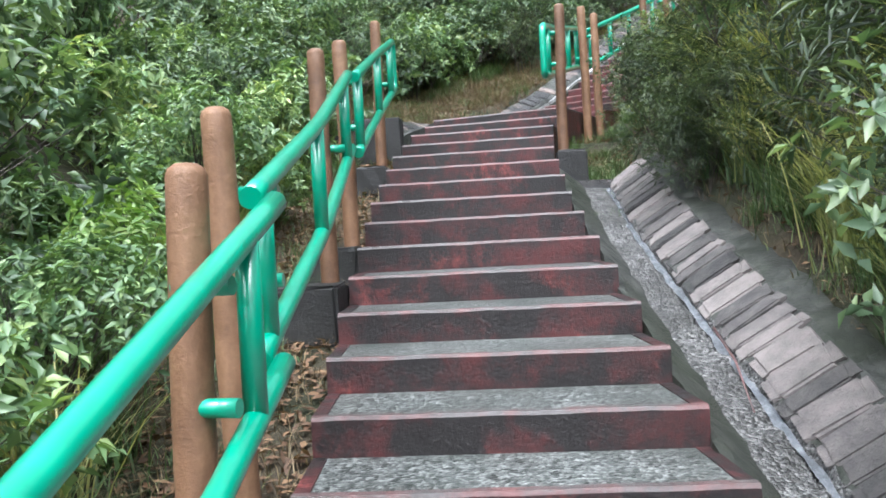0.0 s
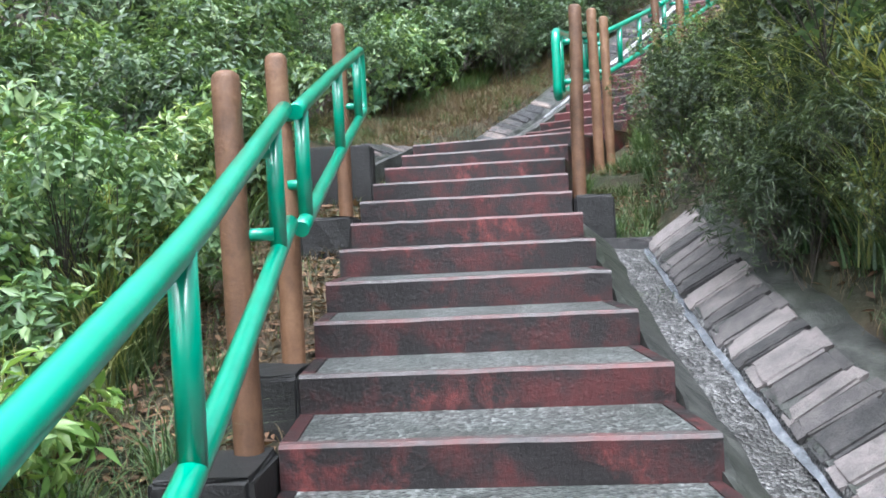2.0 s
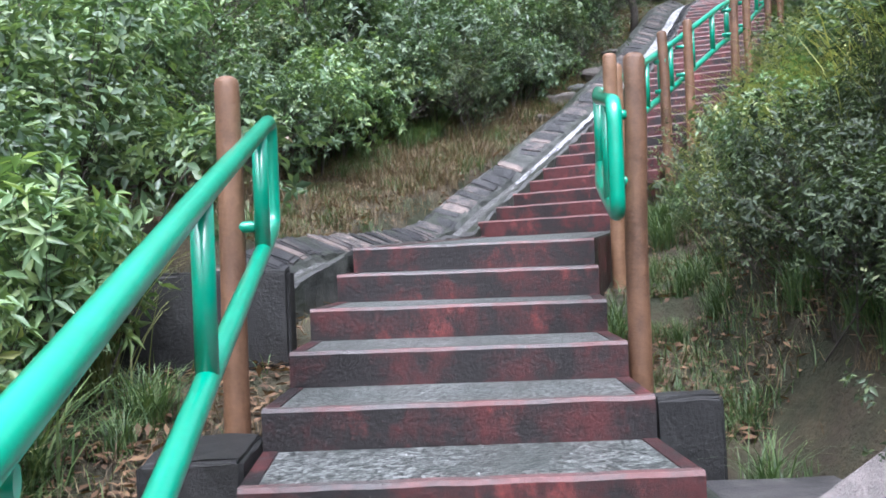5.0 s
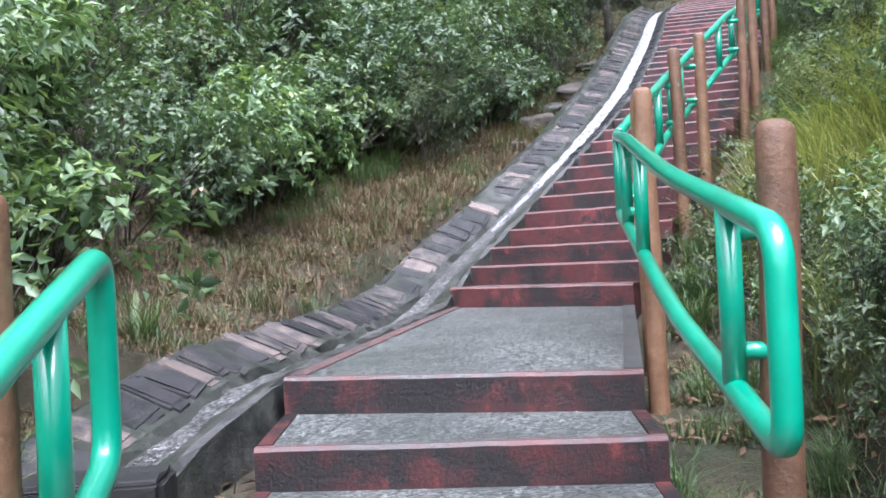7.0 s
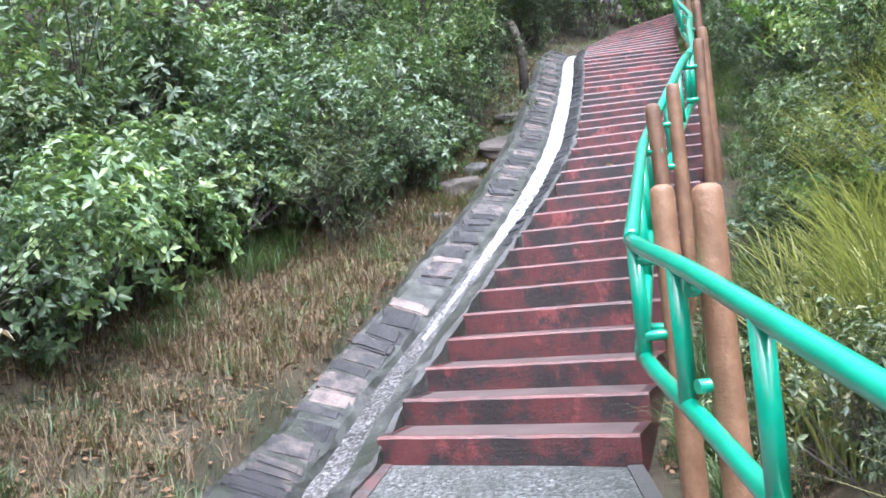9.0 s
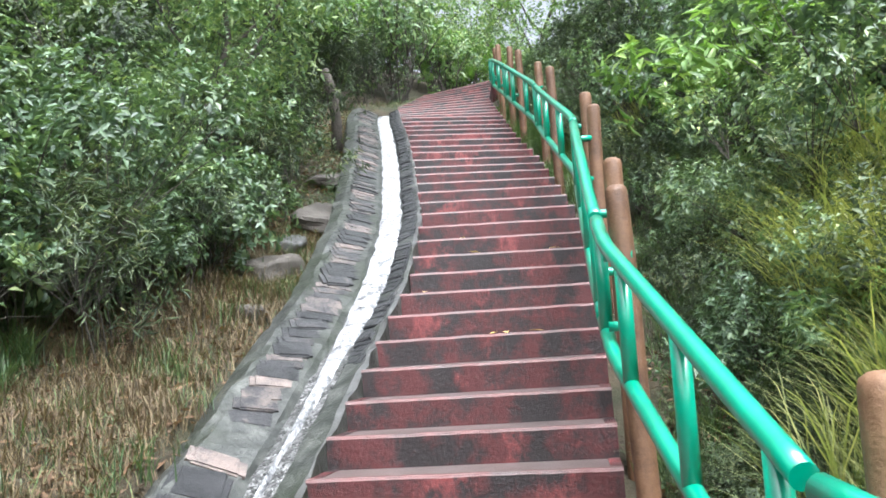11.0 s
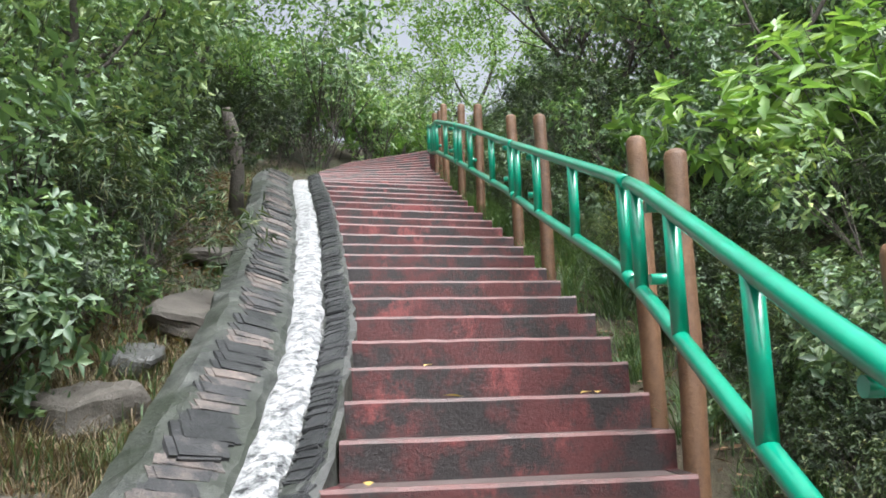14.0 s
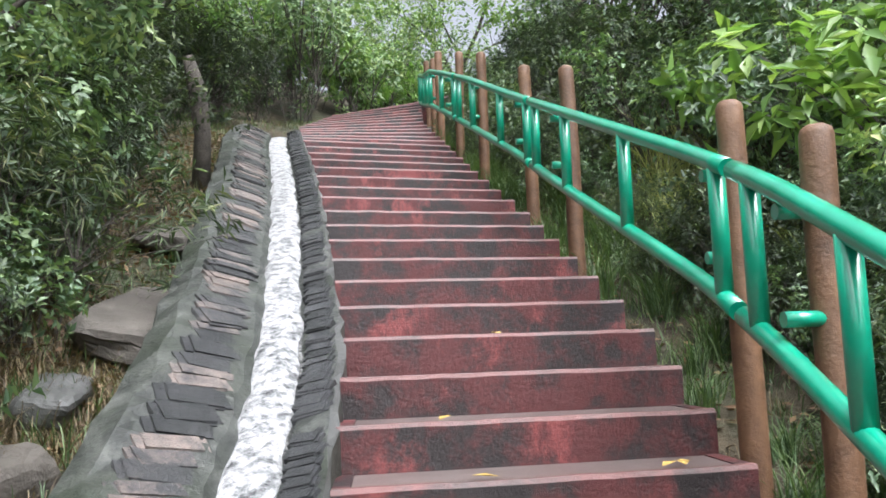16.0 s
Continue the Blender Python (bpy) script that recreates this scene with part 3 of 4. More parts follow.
# ---- posts and rails ----
def post_mesh(seed, height, r=0.054):
    """A brown moulded post with a domed top, knots and a slight waver."""
    rr = random.Random(seed)
    ring, rows = 18, []
    n = 20
    ph = rr.uniform(0, 6)
    prof = [(height * i / n, r * (1.06 - 0.08 * i / n)) for i in range(n)] + [(height - 0.03, r * 0.97), (height - 0.012, r * 0.86), (height, r * 0.55), (height + 0.003, r * 0.15)]
    verts, faces = [], []
    for i, (z, q) in enumerate(prof):
        wob = 0.004 * math.sin(z * 5 + ph)
        for k in range(ring):
            a = 6.2832 * k / ring
            b = q * (1 + 0.025 * math.sin(3 * a + z * 4 + ph) + rr.uniform(-0.012, 0.012))
            verts.append((math.cos(a) * b + wob, math.sin(a) * b, z))
    for i in range(len(prof) - 1):
        for k in range(ring):
            j = (k + 1) % ring
            faces.append((i * ring + k, i * ring + j, (i + 1) * ring + j, (i + 1) * ring + k))
    faces.append(tuple((len(prof) - 1) * ring + k for k in range(ring)))
    return mesh_from("post", verts, faces, WOODLIKE, True)


POST_SHAPES = [post_mesh(i, 2.2) for i in range(4)]


def add_post(x, y, top, tilt=(0, 0), i=0):
    m = pose(x, y, top - 2.2, tilt[0], tilt[1], i * 70)
    ob = part("railing_post", POST_SHAPES[i % 4], m=m)
    return tagged(ob, "brown wood-look concrete post beside the stairs", "post", "railing posts")


LOW_POSTS = [(-0.20, -0.9, 1.14), (-0.20, 0.0, 1.42), (-0.225, 1.94, 2.055), (-0.328, 2.75, 2.312), (-0.455, 5.00, 2.985), (-0.465, 5.90, 3.24), (-0.60, 8.52, 3.995)]
RIGHT_POSTS = [(1.236, 8.966, 4.146), (1.767, 11.39, 4.69), (2.003, 12.15, 4.78), (3.02, 14.08, 5.55), (3.47, 14.70, 5.82), (4.61, 16.27, 6.62), (5.08, 16.88, 6.91), (6.30, 18.99, 7.91), (7.07, 20.24, 8.44), (7.75, 21.75, 9.15), (8.60, 23.30, 9.80), (9.25, 24.55, 10.30), (10.4, 26.3, 10.95), (10.85, 27.1, 11.25)]
for i, (x, y, z) in enumerate(LOW_POSTS + RIGHT_POSTS):
    add_post(x, y, z, ((i * 37 % 5 - 2) * 0.5, (i * 53 % 5 - 2) * 0.5), i)


PIPE = 0.035


def rail_panel(line, drop, uprights, stubs, label, round_start=False, round_end=False):
    """A green pipe frame: top rail and bottom rail, joined by uprights; stubs run out to the posts."""
    pts = [Vector(p) for p in line]
    total = sum((b - a).length for a, b in zip(pts, pts[1:]))
    dn = Vector((0, 0, -drop))
    panel = tagged(new("railing"), label, "railing", "green railings")
    panel.location = pts[0]
    base = Matrix.Translation(-pts[0])

    def add(name, poly, r=PIPE):
        v, f = tube(poly, r, 14)
        me = mesh_from(name, v, f, GREEN)
        me.polygons.foreach_set("use_smooth", [len(p.vertices) == 4 for p in me.polygons])
        part(name, me, panel, m=base)

    body = [along(pts, total * i / 24) for i in range(25)]
    for _ in range(3):
        body = [body[0]] + [(a + b * 2 + c) / 4 for a, b, c in zip(body, body[1:], body[2:])] + [body[-1]]
    low = [p + dn for p in body]
    if round_end:
        bend = rounded([body[-3], body[-1], low[-1], low[-3]], 0.09)
        add("rail_loop", body[:-3] + bend + low[:-3][::-1])
    elif round_start:
        bend = rounded([low[2], low[0], body[0], body[2]], 0.09)
        add("rail_loop", low[3:][::-1] + bend + body[3:])
    else:
        add("top_rail", body)
        add("bottom_rail", low)
    for t in uprights:
        p = along(pts, t if t >= 0 else total + t)
        add("upright", [p, p + dn], PIPE * 0.95)
    for post in stubs:
        q = min((along(pts, total * i / 60) for i in range(61)), key=lambda w: (w.xy - Vector(post)).length)
        for u in (-0.078, -drop + 0.10):
            a = q + Vector((0, 0, u))
            add("stub", [a, Vector((*post, a.z))], PIPE * 0.7)
    return panel


rail_text = "glossy green painted pipe railing on brown posts"
rail_panel([(-0.06, -1.6, 0.74), (-0.06, 1.2, 1.61), (-0.075, 2.38, 1.965)], 0.48, [0.3, 1.7, -0.34], [(-0.20, -0.9), (-0.20, 0.0), (-0.225, 1.94)], rail_text)
rail_panel([(-0.135, 2.33, 1.98), (-0.22, 3.757, 2.37), (-0.375, 5.50, 2.91)], 0.48, [0.16, 1.41, -0.38], [(-0.328, 2.75), (-0.455, 5.00)], rail_text)
rail_panel([(-0.335, 5.53, 2.90), (-0.41, 7.2, 3.385), (-0.475, 8.91, 3.865)], 0.50, [0.16, 1.75, -0.42], [(-0.465, 5.90), (-0.60, 8.52)], rail_text, round_end=True)

RAIL = [Vector(p) for p in ((1.07, 8.55, 3.84), (1.27, 9.75, 4.07), (1.66, 11.45, 4.43), (1.78, 11.95, 4.50), (1.871, 12.267, 4.555), (2.90, 14.14, 5.28), (3.35, 14.77, 5.59), (4.50, 16.34, 6.43), (4.97, 16.95, 6.70), (6.18, 19.07, 7.62), (6.95, 20.32, 8.16), (7.62, 21.80, 8.84), (8.46, 23.36, 9.50), (9.12, 24.62, 10.02), (10.25, 26.4, 10.65), (10.72, 27.2, 10.98))]
RIGHT_PANELS = [(0, 4, True, False), (4, 5.5, False, False), (5.5, 7.5, False, False), (7.5, 9.5, False, False), (9.5, 11.5, False, False), (11.5, 13.5, False, False), (13.5, 15, False, True)]


def rail_at(i):
    a = int(math.floor(i))
    return RAIL[a].lerp(RAIL[min(a + 1, len(RAIL) - 1)], i - a)


for a, b, rs, re in RIGHT_PANELS:
    ids = [a] + [i for i in range(len(RAIL)) if a < i < b] + [b]
    pts = [rail_at(i) for i in ids]
    total = sum((q - p).length for p, q in zip(pts, pts[1:]))
    d = [(p - q).normalized() * 0.03 for p, q in zip(pts[1:], pts)]
    pts[0], pts[-1] = pts[0] + d[0], pts[-1] - d[-1]
    ups = [0.16, -0.16] + ([total * 0.5] if total < 2.2 else [total * 0.36, total * 0.68])
    if rs:
        ups = [0.43, 2.25, 3.05, -0.05]
    near = [p[:2] for p in RIGHT_POSTS if min((along(pts, total * i / 40).xy - Vector(p[:2])).length for i in range(41)) < 0.24]
    rail_panel(pts, 0.50, ups, near, rail_text, rs, re)


# ---- plants ----
def leaf_sheet(base, direction, normal, length, width, fold=0.25, droop=0.15):
    """Arrays of leaves, each a folded pointed blade: verts (n*6) and faces."""
    n = len(base)
    side = np.cross(direction, normal)
    side /= np.linalg.norm(side, axis=1)[:, None] + 1e-9
    L, W = length[:, None], width[:, None]
    le = base + direction * L * 0.46 + side * W * 0.5 + normal * W * fold
    ri = base + direction * L * 0.46 - side * W * 0.5 + normal * W * fold
    tip = base + direction * L - normal * L * droop
    verts = np.stack([base, le, tip, ri], 1).reshape(-1, 3)
    o = np.arange(n)[:, None] * 4
    faces = np.concatenate([o + np.array(t) for t in ((0, 2, 1), (0, 3, 2))], 0)
    return verts, faces


def unit(v):
    return v / (np.linalg.norm(v, axis=1)[:, None] + 1e-9)


def blade_sheet(base, lean, length, width, segs=4, curl=0.6):
    """Arched grass blades."""
    n = len(base)
    side = np.column_stack([-lean[:, 1], lean[:, 0], np.zeros(n)])
    side = unit(side)
    rows = []
    for i in range(segs + 1):
        t = i / segs
        p = base + lean * (length * (t * 0.45 + t * t * curl))[:, None]
        p[:, 2] += length * (t - 0.55 * curl * t * t * t)
        w = width * (1 - t) ** 0.7 * 0.5 + 0.0004
        rows += [p - side * w[:, None], p + side * w[:, None]]
    verts = np.stack(rows, 1).reshape(-1, 3)
    o = np.arange(n)[:, None] * (2 * segs + 2)
    faces = np.concatenate([o + np.array((2 * i, 2 * i + 1, 2 * i + 3, 2 * i + 2)) for i in range(segs)], 0)
    return verts, faces


def fast_mesh(name, verts, faces, mat, smooth=False):
    me = bpy.data.meshes.new(name)
    k = faces.shape[1]
    me.vertices.add(len(verts))
    me.vertices.foreach_set("co", np.asarray(verts, np.float32).ravel())
    me.loops.add(faces.size)
    me.loops.foreach_set("vertex_index", faces.astype(np.int32).ravel())
    me.polygons.add(len(faces))
    me.polygons.foreach_set("loop_start", np.arange(0, faces.size, k, dtype=np.int32))
    me.polygons.foreach_set("loop_total", np.full(len(faces), k, np.int32))
    me.materials.append(mat)
    if smooth:
        me.polygons.foreach_set("use_smooth", [True] * len(faces))
    me.update(calc_edges=True)
    return me


def shrub_meshes(seed, height, radius, twigs, per, leaf_len, leaf_wid, mat, rosette=0.5):
    """Stems with forked twigs, and leaves in whorls at the twig ends and along them."""
    r = np.random.RandomState(seed)
    lobes = np.column_stack([r.normal(0, radius * 0.45, 9), r.normal(0, radius * 0.45, 9), r.uniform(height * 0.35, height * 0.85, 9)])
    size = r.uniform(0.35, 0.6, 9) * radius
    which = r.randint(0, 9, twigs)
    d = unit(r.normal(size=(twigs, 3)))
    d[:, 2] = np.abs(d[:, 2]) * np.where(r.rand(twigs) < 0.72, 1, -1)
    ends = lobes[which] + d * (size[which] * r.uniform(0.55, 1.12, twigs) ** 0.6)[:, None]
    ends[:, 2] = np.maximum(ends[:, 2], 0.06)
    grow = unit(d + np.array([0, 0, 0.55]) + r.normal(0, 0.25, (twigs, 3)))
    reps = np.repeat(np.arange(twigs), per)
    n = len(reps)
    back = np.where(r.rand(n) < rosette, r.uniform(0, 0.03, n), r.uniform(0.03, 0.32, n))
    base = ends[reps] - grow[reps] * back[:, None]
    rnd = unit(r.normal(size=(n, 3)))
    out = unit(np.cross(grow[reps], rnd))
    direction = unit(out + grow[reps] * r.uniform(-0.2, 0.75, n)[:, None])
    normal = unit(grow[reps] - direction * np.sum(grow[reps] * direction, 1)[:, None] + r.normal(0, 0.25, (n, 3)))
    sc = r.uniform(0.55, 1.25, n)
    v, f = leaf_sheet(base, direction, normal, leaf_len * sc, leaf_wid * sc)
    leaves = fast_mesh("leaves", v, f, mat)
    sv, sf = [], []
    for i in range(9):
        foot = Vector((r.normal(0, 0.10), r.normal(0, 0.10), -0.25))
        top = Vector(lobes[i])
        bend = foot.lerp(top, 0.5) + Vector((r.normal(0, 0.08), r.normal(0, 0.08), 0.05))
        for a in [(foot, bend, top)] + [(bend, (bend + Vector(ends[j])) / 2 + Vector((0, 0, 0.04)), Vector(ends[j])) for j in np.flatnonzero(which == i)[:7]]:
            q, w = tube(a, [0.013, 0.008, 0.003] if a[0] is foot else [0.006, 0.004, 0.0018], 3, False)
            o = len(sv)
            sv += q
            sf += [tuple(k + o for k in face) for face in w]
    stems = mesh_from("stems", sv, sf, BARK)
    return stems, leaves


SHRUBS = []
for i, (h, rad, tw, per, ll, lw, mat, ros) in enumerate([
    (1.7, 1.0, 300, 11, 0.110, 0.050, LEAF_DARK, 0.5), (2.0, 1.1, 330, 11, 0.098, 0.044, LEAF_DARK, 0.4),
    (1.5, 0.9, 280, 11, 0.120, 0.054, LEAF_MID, 0.6), (1.9, 1.0, 310, 11, 0.092, 0.040, LEAF_MID, 0.4),
    (1.6, 0.95, 220, 12, 0.150, 0.044, LEAF_MID, 0.35), (1.2, 0.8, 150, 10, 0.150, 0.052, LEAF_BRIGHT, 0.6),
    (2.1, 1.15, 400, 11, 0.070, 0.034, LEAF_DARK, 0.3),
    (1.9, 1.1, 210, 9, 0.092, 0.042, LEAF_DARK, 0.4), (2.0, 1.1, 210, 9, 0.088, 0.040, LEAF_MID, 0.4),
    (1.8, 1.0, 230, 10, 0.170, 0.020, LEAF_SHADED, 0.25), (2.0, 1.1, 330, 10, 0.085, 0.036, LEAF_SHADED, 0.35)]):
    SHRUBS.append((shrub_meshes(100 + i, h, rad, tw, per, ll, lw, mat, ros), mat))

SHRUB_LABEL = {LEAF_DARK: "dark green leafy shrub on the bank", LEAF_MID: "mid green leafy shrub on the bank", LEAF_SHADED: "narrow-leaved shrub on the bank, deep shade put into its dark green", LEAF_BRIGHT: "light green shrub on the bank, young nearby, paled for mist afar"}


shrub_places = []


def add_shrub(kind, x, y, scale, turn):
    """Notes a shrub; grow_shrubs() builds them all."""
    m = pose(x, y, float(ground_z(x, y)[0]), 0, 0, turn) @ Matrix.Diagonal((scale, scale, scale * (0.9 + 0.2 * ((turn * 7) % 1)), 1))
    shrub_places.append((float(np.hypot(*(cam_line - (x, y)).T).min()), kind, m))


def coords(me):
    v = np.empty(len(me.vertices) * 3, np.float32)
    me.vertices.foreach_get("co", v)
    f = np.empty(len(me.loops), np.int32)
    me.loops.foreach_get("vertex_index", f)
    return v.reshape(-1, 3), f


def grow_shrubs():
    """The shrubs nearest the path as things of their own, those behind them as one thicket."""
    order = sorted(range(len(shrub_places)), key=lambda i: shrub_places[i][0])
    rest = {}
    for rank, i in enumerate(order):
        _, kind, m = shrub_places[i]
        (stems, leaves), mat = SHRUBS[kind]
        if rank < 285:
            ob = part("shrub", stems, m=m)
            tagged(ob, SHRUB_LABEL[mat], "shrub", "hillside shrubs")
            part("leaves", leaves, ob)
            continue
        mm = np.array(m)
        for me, paint in ((stems, BARK), (leaves, mat)):
            v, f = coords(me)
            vs, fs = rest.setdefault(paint, ([], []))
            fs.append(f.reshape(-1, len(me.polygons[0].vertices)) + sum(len(q) for q in vs))
            vs.append(v @ mm[:3, :3].T + mm[:3, 3])
    thicket = tagged(new("thicket"), "dense green undergrowth covering the hillside behind the shrubs", "undergrowth", kind="stuff")
    for paint, (vs, fs) in rest.items():
        part("branches" if paint is BARK else "foliage", fast_mesh("foliage", np.concatenate(vs), np.concatenate(fs), paint), thicket)


def side_place(i, e, side):
    """A place e metres beyond the path's edge beside its point i."""
    d = C_DIR[i]
    nrm = np.array([-d[1], d[0]]) * side
    p = C[i, :2] + nrm * (0.74 + e)
    return p[0], p[1]


rnd = random.Random(11)
placed = []


def try_place(x, y, gap):
    for a, b, g in placed:
        if (a - x) ** 2 + (b - y) ** 2 < (0.5 * (gap + g)) ** 2:
            return False
    placed.append((x, y, gap))
    return True


cam_line = np.array([p[1][:2] for p in PATH])


def scatter(i_lo, i_hi, side, e_lo, e_hi, count, kinds, s_lo, s_hi, gap, clear):
    """Shrubs beside a stretch of the path, kept clear of its edge."""
    made = 0
    for _ in range(count * 9):
        if made >= count:
            return
        i = rnd.randint(i_lo, i_hi)
        e = rnd.uniform(e_lo, e_hi)
        x, y = side_place(i, e, side)
        _, ee, ss, _ = path_frame(x, y)
        if ss[0] != side or ee[0] < clear or np.hypot(*(cam_line - (x, y)).T).min() < 1.2:
            continue
        sc = rnd.uniform(s_lo, s_hi)
        if not try_place(x, y, gap * sc):
            continue
        add_shrub(rnd.choice(kinds), x, y, sc, rnd.uniform(0, 360))
        made += 1


I0 = 11                      # first point of the lower flight
LAND = I0 + 53               # the landing
UP = LAND + 4                # first point of the upper flight
END = UP + 94
# lower flight, left: fern-like light plants in front, dark shrubs behind
scatter(I0 + 14, LAND - 4, 1, 1.0, 1.9, 16, [2, 4, 4, 5, 3], 0.55, 0.8, 0.75, 1.0)
scatter(I0 + 10, LAND + 2, 1, 1.9, 3.6, 20, [0, 1, 3, 4, 2], 0.85, 1.25, 0.9, 1.8)
scatter(I0 + 20, LAND + 4, 1, 3.6, 7.5, 16, [7, 8], 1.3, 1.9, 0.95, 3.0)
# lower flight, right: dense overhanging bank
scatter(I0 + 16, LAND - 2, -1, 1.55, 2.3, 18, [9, 10, 9, 1], 0.7, 1.0, 0.75, 1.5)
scatter(I0 + 14, LAND, -1, 2.3, 4.5, 20, [7, 10], 1.0, 1.5, 0.85, 2.2)
scatter(I0 + 34, LAND - 6, -1, 1.25, 1.7, 8, [9, 10], 0.35, 0.5, 0.7, 1.2)
scatter(I0 + 12, LAND - 10, -1, 1.4, 1.9, 14, [9, 10, 9], 0.35, 0.55, 0.7, 1.25)
# bend and upper flight, left: grass bank, then a wall of shrubs
scatter(LAND - 3, UP + 34, 1, 2.3, 3.2, 24, [0, 1, 2, 0, 6], 0.65, 0.95, 0.75, 2.1)
scatter(LAND - 3, UP + 40, 1, 3.1, 4.2, 24, [0, 2, 1, 0, 10], 0.9, 1.2, 0.8, 2.7)
scatter(LAND - 6, UP + 60, 1, 4.2, 7.5, 30, [7, 8], 1.3, 1.9, 0.85, 3.8)
scatter(UP + 26, END - 10, 1, 1.95, 3.0, 26, [10, 10, 9, 0], 0.65, 1.0, 0.8, 1.75)
scatter(UP + 40, END, 1, 2.4, 5.0, 22, [7, 8], 1.2, 1.8, 0.85, 2.2)
scatter(UP + 14, UP + 46, 1, 1.6, 2.4, 12, [10, 9, 0], 0.45, 0.7, 0.7, 1.45)
# round the far bend: light leaf colour stands in for mist
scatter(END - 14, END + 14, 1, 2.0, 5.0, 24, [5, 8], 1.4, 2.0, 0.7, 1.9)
# upper flight, right
scatter(LAND - 2, UP + 16, -1, 1.1, 1.7, 3, [3, 4, 1], 0.4, 0.6, 0.7, 0.85)
scatter(UP - 4, UP + 20, -1, 2.3, 3.6, 14, [3, 1, 4], 0.7, 1.1, 0.8, 2.1)
scatter(UP + 6, END - 10, -1, 1.5, 2.6, 34, [10, 9, 1, 3, 10], 0.45, 0.75, 0.72, 1.4)
scatter(UP + 10, END - 8, -1, 0.85, 1.45, 50, [10, 9, 1], 0.30, 0.44, 0.55, 0.8)
scatter(UP + 4, END - 4, -1, 3.1, 6.0, 36, [7, 8], 1.2, 1.9, 0.85, 3.0)
scatter(I0 + 14, LAND - 8, -1, 1.3, 1.65, 22, [9, 10, 9], 0.42, 0.62, 0.55, 1.1)
scatter(LAND - 16, LAND + 2, -1, 1.0, 1.6, 14, [9, 10], 0.36, 0.55, 0.55, 0.85)
scatter(UP + 4, END - 10, -1, 0.55, 1.1, 40, [10, 9, 10], 0.20, 0.34, 0.5, 0.5)
add_shrub(5, 7.75, 16.95, 1.4, 40)
add_shrub(5, 6.45, 14.6, 0.85, 200)
add_shrub(5, 4.55, 13.55, 0.55, 110)
add_shrub(2, 8.7, 18.5, 1.1, 10)



# ---- trees ----
def tree_meshes(seed, height, spread, leaves_n, mat, leaf_len=0.13):
    """A tapered trunk, forked limbs, and a crown of many leaves round the limb ends."""
    r = np.random.RandomState(seed)
    sv, sf, tips = [], [], []

    def limb(p, d, length, rad, level):
        pts, radii = [p], [rad]
        for i in range(5):
            d = (d + Vector(r.normal(0, 0.16, 3)) + Vector((0, 0, 0.06))).normalized()
            p = p + d * length / 5
            pts.append(p)
            radii.append(rad * (1 - 0.13 * (i + 1)))
        v, f = tube(pts, radii, 6 if level < 2 else 3, False)
        o = len(sv)
        sv.extend(v)
        sf.extend(tuple(k + o for k in face) for face in f)
        if level == 3:
            tips.extend(pts[2:])
            return
        for j in range(4 if level else 6):
            k = 2 + (j % 4)
            side = Vector(r.normal(0, 1, 3))
            side = (side - d * side.dot(d)).normalized()
            limb(pts[k], (d * 0.55 + side * (0.9 if level else 1.0) + Vector((0, 0, 0.15))).normalized(), length * r.uniform(0.45, 0.65) * (spread if level == 0 else 1), radii[k] * 0.55, level + 1)

    limb(Vector((0, 0, -0.3)), Vector((0.05, 0.02, 1)), height * 0.62, height * 0.016, 0)
    tips = np.array([tuple(t) for t in tips])
    pick = r.randint(0, len(tips), leaves_n)
    base = tips[pick] + r.normal(0, 0.13, (leaves_n, 3))
    direction = unit(r.normal(size=(leaves_n, 3)) + np.array([0, 0, -0.15]))
    normal = unit(np.cross(direction, r.normal(size=(leaves_n, 3))) + np.array([0, 0, 0.8]))
    sc = r.uniform(0.6, 1.2, leaves_n)
    v, f = leaf_sheet(base, direction, normal, leaf_len * sc, leaf_len * 0.4 * sc)
    return mesh_from("trunk", sv, sf, BARK, True), fast_mesh("crown", v, f, mat)


# far crowns take lighter leaves: mist painted into their colour
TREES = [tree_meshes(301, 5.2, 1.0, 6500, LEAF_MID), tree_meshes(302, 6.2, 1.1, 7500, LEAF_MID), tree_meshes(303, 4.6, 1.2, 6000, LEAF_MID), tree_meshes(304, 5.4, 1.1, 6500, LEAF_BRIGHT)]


def add_tree(kind, x, y, scale, turn, lean=0.0):
    ob = tagged(new("tree"), "slender tree with a loose green crown on the hillside", "tree", "hillside trees")
    ob.matrix_basis = pose(x, y, float(ground_z(x, y)[0]), lean, 0, turn) @ Matrix.Diagonal((scale, scale, scale, 1))
    part("trunk", TREES[kind][0], ob)
    part("crown", TREES[kind][1], ob)


